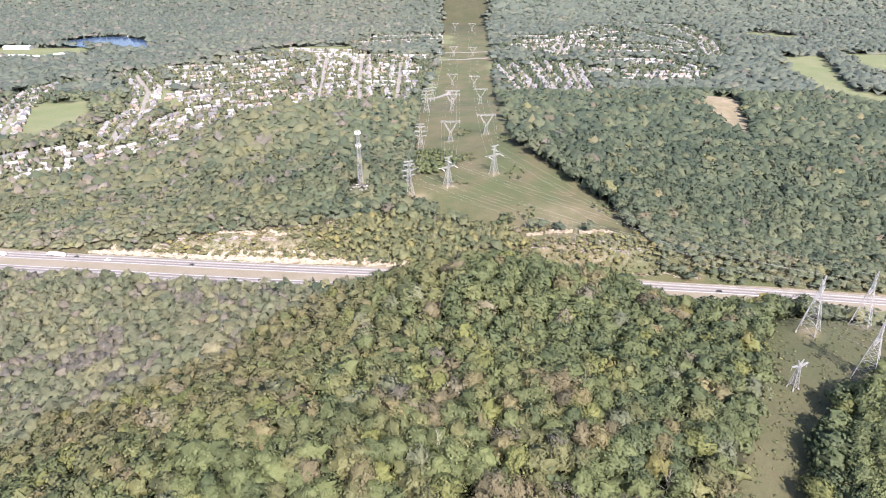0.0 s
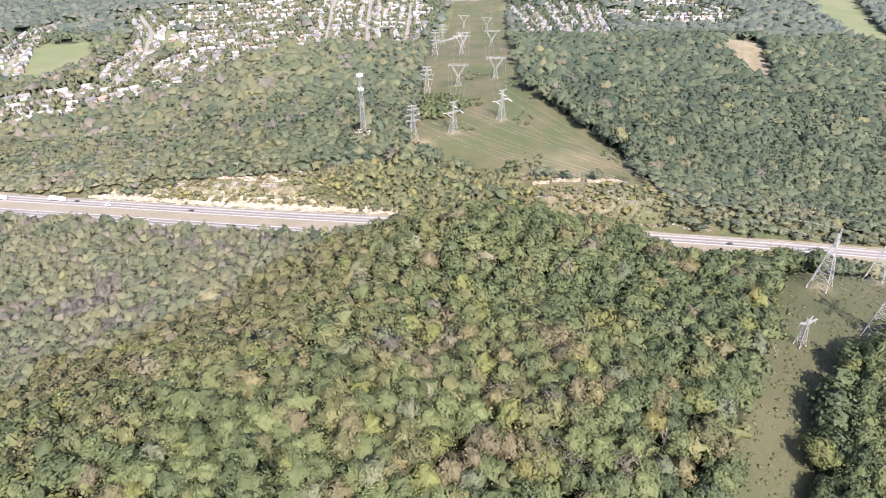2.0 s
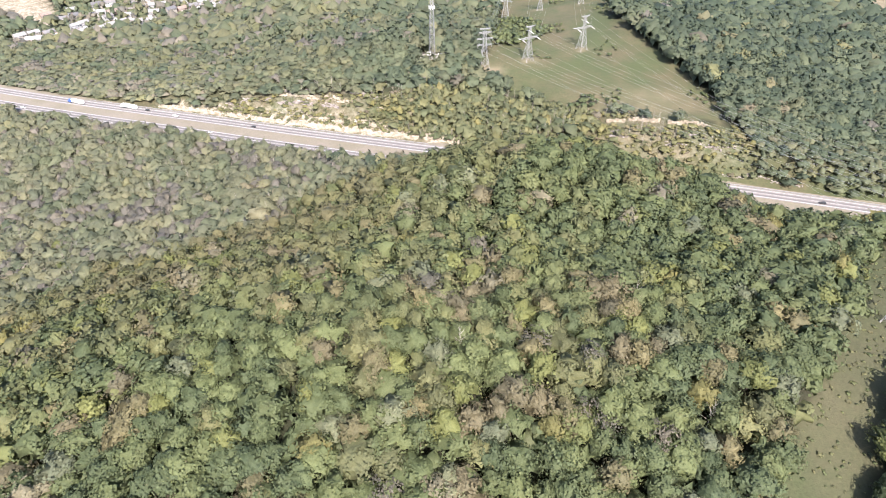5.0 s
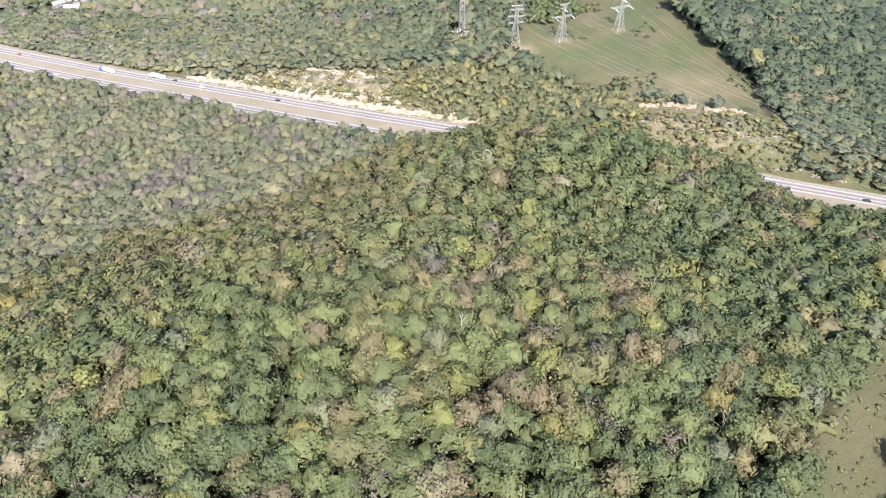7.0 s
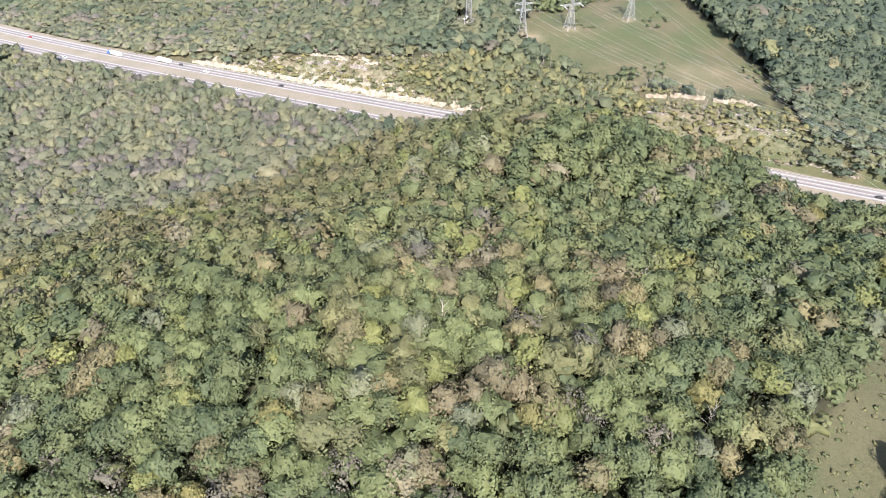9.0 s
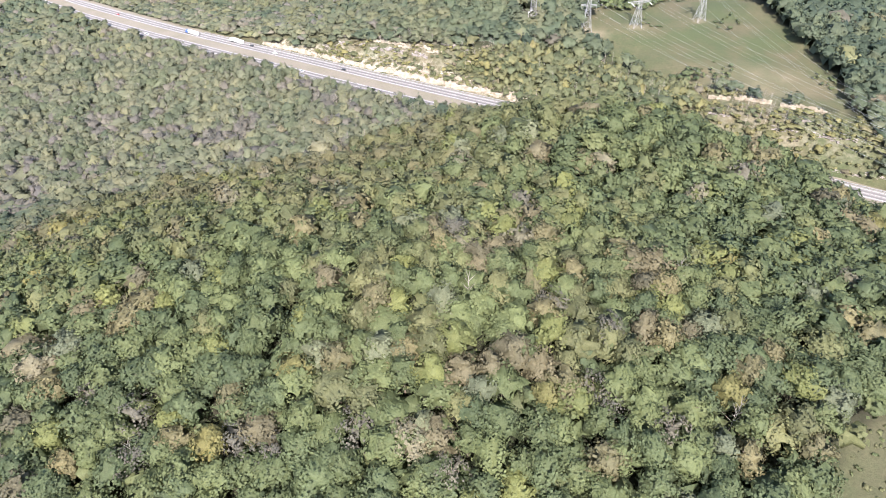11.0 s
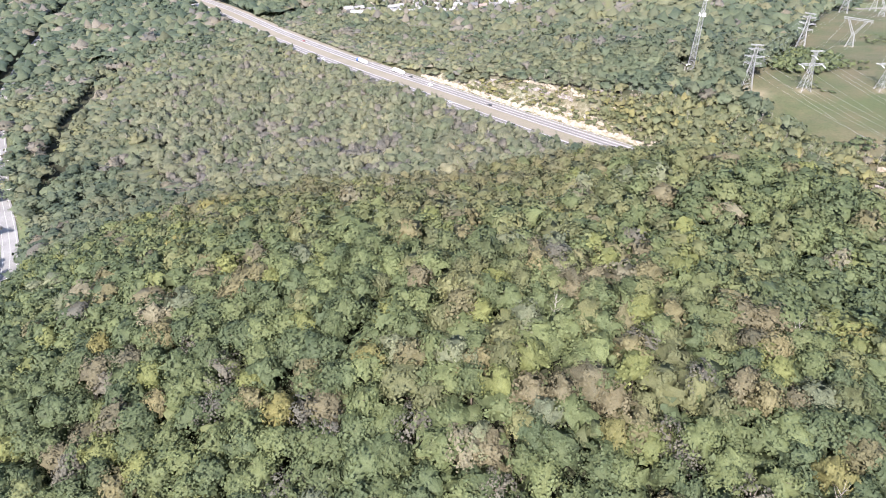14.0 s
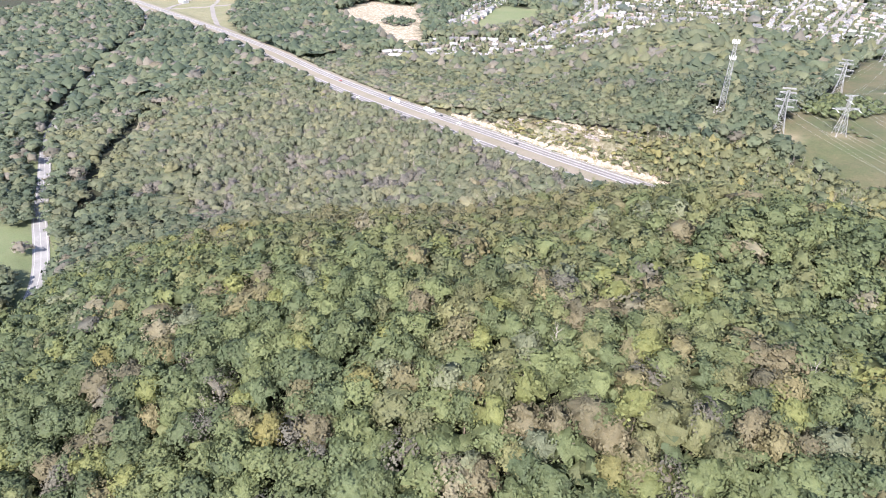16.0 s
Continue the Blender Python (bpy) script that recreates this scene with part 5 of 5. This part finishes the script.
def side_profile(pts, width, mats, name, tuck=0.0):
    """A body from a side outline (x, z), with its upper points drawn in by tuck."""
    bm = bmesh.new()
    top = max(z for _, z in pts)
    low = min(z for _, z in pts)
    rows = []
    for s in (-1, 1):
        rows.append([bm.verts.new((x, s * (width / 2 - tuck * (z - low) / max(top - low, 1e-6)), z)) for x, z in pts])
    bm.faces.new(rows[0])
    bm.faces.new(rows[1][::-1])
    n = len(pts)
    for i in range(n):
        bm.faces.new((rows[0][i], rows[1][i], rows[1][(i + 1) % n], rows[0][(i + 1) % n]))
    bmesh.ops.recalc_face_normals(bm, faces=bm.faces)
    bmesh.ops.bevel(bm, geom=bm.edges[:], offset=0.05, segments=2, affect="EDGES")
    return bm_mesh(name, bm, mats)


def on_highway(ob, x, off, reverse=False):
    y, z, c = line_at(HIGHWAY, x)
    y2 = line_at(HIGHWAY, x + 6)[0]
    a = math.degrees(math.atan2(float(y2 - y), 6)) + (180 if reverse else 0)
    ob.matrix_world = pose(x, float(y + off / c), float(z) + 0.31, 0, 0, a)


def car(colour, x, off, label):
    t = tagged(new("car"), label, "car", group="vehicles on the highway")
    part("body", side_profile([(-2.3, 0.35), (2.25, 0.35), (2.3, 0.72), (1.2, 0.92), (-2.1, 1.0), (-2.3, 0.8)], 1.8, CAR_PAINT[colour], "body"), t)
    part("cabin", side_profile([(-1.9, 0.95), (1.1, 0.9), (0.3, 1.42), (-1.3, 1.45)], 1.66, GLASS, "cabin", 0.2), t, "dark glazed cabin")
    part("roof", side_profile([(-1.35, 1.40), (0.35, 1.38), (0.2, 1.48), (-1.2, 1.5)], 1.36, CAR_PAINT[colour], "roof"), t)
    for wx in (-1.4, 1.4):
        for wy in (-0.82, 0.82):
            part("wheel", WHEEL, t).location = (wx, wy, 0.36)
    on_highway(t, x, off, off > 0)


def pickup(colour, x, off, label):
    t = tagged(new("pickup_truck"), label, "truck", group="vehicles on the highway")
    part("body", side_profile([(-2.8, 0.5), (2.7, 0.5), (2.75, 1.0), (1.5, 1.2), (-2.8, 1.2)], 1.95, CAR_PAINT[colour], "body"), t)
    part("cabin", side_profile([(-0.8, 1.15), (1.5, 1.15), (0.8, 1.8), (-0.6, 1.85)], 1.8, GLASS, "cabin", 0.15), t, "dark glazed cabin")
    part("roof", side_profile([(-0.65, 1.8), (0.85, 1.78), (0.7, 1.9), (-0.55, 1.92)], 1.5, CAR_PAINT[colour], "roof"), t)
    for wx in (-1.8, 1.8):
        for wy in (-0.88, 0.88):
            part("wheel", WHEEL, t).location = (wx, wy, 0.36)
    on_highway(t, x, off, off > 0)


def lorry(colour, x, off, label):
    t = tagged(new("articulated_lorry"), label, "lorry", group="vehicles on the highway")
    part("trailer", side_profile([(-11.5, 1.25), (3.2, 1.25), (3.2, 4.1), (-11.5, 4.1)], 2.6, WHITE, "trailer"), t, "long white box trailer")
    part("cab", side_profile([(3.9, 0.6), (8.6, 0.6), (8.6, 1.7), (6.9, 1.9), (6.6, 3.2), (5.6, 3.9), (3.9, 3.9)], 2.4, CAR_PAINT[colour], "cab", 0.08), t, "painted tractor cab")
    part("windscreen", side_profile([(6.65, 2.0), (6.98, 1.98), (6.72, 3.1), (6.45, 3.15)], 2.2, GLASS, "windscreen"), t)
    part("chassis", side_profile([(-11, 0.75), (8, 0.75), (8, 1.2), (-11, 1.2)], 1.1, RUBBER, "chassis"), t)
    for wx in (-10, -8.7, 3.6, 4.9, 7.6):
        for wy in (-1.05, 1.05):
            w = part("wheel", WHEEL, t)
            w.location, w.scale = (wx, wy, 0.5), (1.4, 1.6, 1.4)
    on_highway(t, x, off, off > 0)


lorry("blue", -432, 9.5, "blue tractor with a long white trailer on the highway")
lorry("white", -368, 14.0, "white articulated lorry in the outer highway lane")
pickup("white", -308, 9.6, "white pickup truck on the highway")
car("black", -222, 9.6, "black car on the pale highway")
car("black", -344, 13.9, "black car in the outer highway lane")
car("black", -296, -9.6, "dark car beside the median of the highway")
car("silver", -258, -9.7, "silver car on the highway lane by the median")
car("black", 218, 9.6, "black saloon car on the highway past the rise")
car("red", -560, 9.6, "dark red car on the descending highway")
car("silver", -700, -13.8, "silver car on the highway near the junction")
pickup("silver", -480, -13.9, "grey pickup truck on the near carriageway")

# ---- houses ----
SIDING = [mottled("siding_" + n, c, tuple(v * 0.88 for v in c), 0.3) for n, c in (("cream", (0.23, 0.215, 0.19)), ("white", (0.27, 0.27, 0.262)), ("grey", (0.21, 0.215, 0.22)), ("brick", (0.17, 0.12, 0.10)), ("tan", (0.225, 0.195, 0.165)))]
SHINGLE = [mottled("shingle_" + n, c, tuple(v * 0.8 for v in c), 0.4, fine=2.5) for n, c in (("pale_grey", (0.20, 0.198, 0.196)), ("grey", (0.135, 0.132, 0.132)), ("brown", (0.175, 0.14, 0.12)), ("dark", (0.095, 0.095, 0.10)))]


def gable(bm, x, y, z, sx, sy, rise, over=0.5, along="x"):
    """A gable roof with thickness over a box of that footprint."""
    hx, hy = sx / 2 + over, sy / 2 + over
    prof = [(-hy, 0.0), (0, rise + 0.15), (hy, 0.0), (hy, -0.22), (0, rise - 0.12), (-hy, -0.22)]
    rows = []
    for s in (-hx, hx):
        rows.append([bm.verts.new((x + s, y + a, z + b) if along == "x" else (x + a, y + s, z + b)) for a, b in prof])
    for i in range(6):
        bm.faces.new((rows[0][i], rows[0][(i + 1) % 6], rows[1][(i + 1) % 6], rows[1][i]))
    for r in rows:
        bm.faces.new((r[0], r[1], r[4], r[5]))
        bm.faces.new((r[1], r[2], r[3], r[4]))
    bmesh.ops.recalc_face_normals(bm, faces=bm.faces)


def walls(bm, x, y, sx, sy, tall, rise, along="x"):
    """A box of walls with gable ends."""
    hx, hy = sx / 2, sy / 2
    prof = [(-hy, -1.5), (-hy, tall), (0, tall + rise - 0.2), (hy, tall), (hy, -1.5)] if along == "x" else [(-hx, -1.5), (-hx, tall), (0, tall + rise - 0.2), (hx, tall), (hx, -1.5)]
    rows = []
    for s in ((-hx, hx) if along == "x" else (-hy, hy)):
        rows.append([bm.verts.new((x + s, y + a, b) if along == "x" else (x + a, y + s, b)) for a, b in prof])
    for i in range(5):
        bm.faces.new((rows[0][i], rows[0][(i + 1) % 5], rows[1][(i + 1) % 5], rows[1][i]))
    bm.faces.new(rows[0])
    bm.faces.new(rows[1])
    bmesh.ops.recalc_face_normals(bm, faces=bm.faces)


def made(name, mat, fn, *args, **kw):
    bm = bmesh.new()
    fn(bm, *args, **kw)
    return bm_mesh(name, bm, mat)


def slab(name, mat, sx, sy, sz):
    bm = bmesh.new()
    box(bm, 0, 0, 0, sx, sy, sz)
    return bm_mesh(name, bm, mat)


PANE, DOOR, GATE, STACK = slab("window", GLASS, 1.3, 0.1, 1.5), slab("front_door", BARK, 1.0, 0.1, 2.1), slab("garage_door", WHITE, 4.6, 0.1, 2.2), slab("chimney", SIDING[3], 0.8, 0.8, 2.4)
COLOURS, ROOFS = ("cream", "white", "grey", "brick", "tan"), ("pale grey", "grey", "brown", "dark grey")


def house_kind(k):
    """One kind of family house with its parts, its front towards -y."""
    g = np.random.default_rng(50 + k)
    sx, sy, tall = g.uniform(11, 14.5), g.uniform(8, 9.5), (5.4, 5.6, 3.2, 5.2, 5.5, 3.4, 5.6, 5.3)[k]
    rise = g.uniform(2.2, 3.2)
    si, ro = (0, 1, 3, 1, 2, 4, 0, 1)[k], (0, 1, 2, 0, 0, 1, 3, 0)[k]
    t = tagged(new("house"), "%s family house with %s shingle gables on a suburban street" % (COLOURS[si], ROOFS[ro]), "house", group="suburban houses")
    part("wall", made("wall", SIDING[si], walls, 0, 0, sx, sy, tall, rise), t)
    part("roof", made("roof", SHINGLE[ro], gable, 0, 0, tall, sx, sy, rise), t)
    s = 1 if k % 2 else -1
    gx = s * (sx / 2 - 2.6)
    garage = part("garage", made("garage", SIDING[(si + 1) % 5 if si == 3 else si], walls, gx, -sy / 2 - 2.6, 6.0, 6.2, 2.9, 2.0, "y"), t)
    part("garage_roof", made("garage_roof", SHINGLE[ro], gable, gx, -sy / 2 - 2.6, 2.9, 6.2, 6.0, 2.0, 0.4, "y"), garage)
    part("garage_door", GATE, garage, "white garage door").location = (gx, -sy / 2 - 5.73, 1.15)
    part("front_door", DOOR, t).location = (-s * 0.8, -sy / 2 - 0.03, 1.1)
    part("chimney", STACK, t).location = (-s * sx * 0.3, 0.8, tall + rise - 0.2)
    for wx in (-s * sx * 0.36, -s * sx * 0.16):
        part("window", PANE, t).location = (wx - s * 0.4, -sy / 2 - 0.03, tall - 1.4)
        part("window", PANE, t).location = (wx, sy / 2 + 0.03, tall - 1.4)
    return t


HOUSES = [house_kind(k) for k in range(8)]
GATEHOUSE = random.Random(4)
sites = []
for s in STREETS:
    q, a = resample(s, 16.5)
    for i in range(len(q)):
        for side in (1, -1):
            x, y = q[i] + np.array([-math.sin(a[i]), math.cos(a[i])]) * side * (18 + GATEHOUSE.uniform(-3.0, 5.0))
            d = np.hypot(STREET_POINTS[:, 0] - x, STREET_POINTS[:, 1] - y).min()
            if d < 12.5 or any(abs(x - b[0]) < 13.5 and abs(y - b[1]) < 13.5 for b in sites) or inside(x, y, CORRIDOR):
                continue
            if GATEHOUSE.random() < 0.14:
                continue
            sites.append((x, y, math.degrees(a[i]) + (0 if side > 0 else 180) + GATEHOUSE.uniform(-12, 12), GATEHOUSE.randrange(8)))
sites.sort(key=lambda b: math.hypot(b[0], b[1]))


def garden_trees():
    q = keep_off(scatter(-850, 850, 690, 2350, 9.2))
    d = street_distance(q[:, 0], q[:, 1])
    q = q[(d > 6.8) & (d < 42) & (rng.random(len(q)) < 0.8)]
    s = np.array([b[:2] for b in sites])
    q = q[np.array([np.abs(s - p).max(axis=1).min() for p in q]) > 7.2]
    wood("garden_trees", "small green garden trees between the houses", q, DOT, rng.uniform(3.0, 5.6, len(q)), rng.uniform(7, 12, len(q)), 0.44, SLOPES)


garden_trees()
first = set()
for x, y, turn, k in sites[:300]:
    m = pose(x, y, z_at(x, y) + 0.4, 0, 0, turn)
    if k in first:
        copy_thing(HOUSES[k], m)
    else:
        first.add(k)
        HOUSES[k].matrix_world = m
for k, h in enumerate(HOUSES):
    if k not in first:
        for o in (*h.children_recursive, h):
            bpy.data.objects.remove(o)


def far_houses(which):
    """The farther houses joined: walls and gables of uneven size."""
    by = {}
    for x, y, turn, k in which:
        by.setdefault(((0, 1, 1, 0, 2, 1)[k % 6], (0, 1, 0, 2, 0, 0)[(k + int(x)) % 6]), []).append((x, y, turn))
    for (si, ro), group in by.items():
        for mat, fn in ((SIDING[si], "wall"), (SHINGLE[ro], "roof")):
            bm = bmesh.new()
            (walls(bm, 0, 0, 12.5, 8.8, 5.4, 2.7), walls(bm, 3.4, -7, 6, 6, 2.9, 2, "y")) if fn == "wall" else (gable(bm, 0, 0, 5.4, 12.5, 8.8, 2.7), gable(bm, 3.4, -7, 2.9, 6, 6, 2, 0.4, "y"))
            bm.verts.ensure_lookup_table()
            bmesh.ops.triangulate(bm, faces=bm.faces[:])
            v = np.array([p.co[:] for p in bm.verts])
            f = np.array([[p.index for p in q.verts] for q in bm.faces])
            bm.free()
            vs, fs = [], []
            for i, (x, y, turn) in enumerate(group):
                c, s = math.cos(radians(turn)), math.sin(radians(turn))
                vs.append(np.c_[x + v[:, 0] * c - v[:, 1] * s, y + v[:, 0] * s + v[:, 1] * c, v[:, 2] + z_at(x, y) + 0.4])
                fs.append(f + i * len(v))
            tagged(new("distant_houses", mesh_from("distant_houses", np.concatenate(vs), np.concatenate(fs), [mat])), "rows of distant pale suburban houses with gabled roofs", "houses", kind="stuff")


far_houses(sites[300:])

# ---- valley roads ----
for q in SIDE_ROADS:
    st = new("side_road", ribbon("side_road", q, -4.5, 4.5, 0.45, ASPHALT, 10.0, True))
    tagged(st, "pale paved side road across open grass", "road", kind="structure")


def utility_pole(x, off):
    """A wooden pole with a crossarm beside the country road."""
    y, z, c = line_at(LANE_ROAD, x)
    t = tagged(new("utility_pole"), "grey wooden utility pole beside the country road", "pole", group="utility poles")
    t.matrix_world = pose(x, float(y + off / c), z_at(x, float(y + off / c)), 0, 0, 60)
    b = bmesh.new()
    bmesh.ops.create_cone(b, cap_ends=True, segments=10, radius1=0.19, radius2=0.12, depth=12.5, matrix=Matrix.Translation((0, 0, 5.75)))
    part("pole", bm_mesh("pole", b, BARK), t)
    b = bmesh.new()
    box(b, 0, 0, 11.2, 2.8, 0.16, 0.18)
    arm = part("crossarm", bm_mesh("crossarm", b, CONCRETE), t, "pale crossarm")
    for k in (-1.2, -0.5, 0.5, 1.2):
        b = bmesh.new()
        bmesh.ops.create_cone(b, cap_ends=True, segments=8, radius1=0.09, radius2=0.05, depth=0.3, matrix=Matrix.Translation((k, 0, 11.4)))
        part("insulator", bm_mesh("insulator", b, WHITE), arm)


for px in (-400, -446, -500, -560):
    utility_pole(px, 8.0)

# ---- valley: pond, sheds ----


def sheet(name, poly, lift, mat, label, category, z=None):
    bm = bmesh.new()
    vs = [bm.verts.new((x, y, (z_at(x, y) if z is None else z) + lift)) for x, y in poly]
    f = bm.faces.new(vs)
    r = bmesh.ops.extrude_face_region(bm, geom=[f])
    for v in r["geom"]:
        if isinstance(v, bmesh.types.BMVert):
            v.co.z -= 3.0
    bmesh.ops.recalc_face_normals(bm, faces=bm.faces)
    return tagged(new(name, bm_mesh(name, bm, mat)), label, category, kind="structure")


PZ = max(z_at(x, y) for x, y in POND) + 0.4
sheet("water", POND, 0, WATER, "blue water of a valley pond", "water", PZ)
sheet("river", [(815, 1700), (830, 1700), (775, 1560), (728, 1440), (705, 1440), (750, 1560)], 1.2, WATER, "blue reach of a river between woods", "water")


def shed(x, y, sx, sy, tall, turn):
    t = tagged(new("shed"), "long low white roofed shed in the valley", "shed", group="sheds")
    t.matrix_world = pose(x, y, z_at(x, y), 0, 0, turn)
    part("wall", made("wall", SIDING[1], walls, 0, 0, sx, sy, tall, sy * 0.12), t)
    part("roof", made("roof", WHITE, gable, 0, 0, tall, sx, sy, sy * 0.12), t, "white metal roof")


for q in ((-1120, 1650, 90, 32, 8, 10), (-1050, 1660, 50, 24, 7, 10), (-1190, 1815, 70, 24, 7, 5), (-1010, 1700, 30, 16, 6, 40), (-960, 2040, 60, 16, 6, 10), (-880, 1990, 50, 14, 6, -30), (-1130, 2010, 24, 14, 6, 20),
          (1005, 1495, 22, 11, 5, 30), (1110, 2200, 26, 12, 5, 10), (1150, 2180, 18, 10, 5, 0), (-730, 2150, 30, 14, 6, 0), (-620, 720, 18, 12, 5, 20), (-760, 640, 24, 12, 5, 10), (-1340, 760, 22, 14, 5, 0)):
    shed(*q)
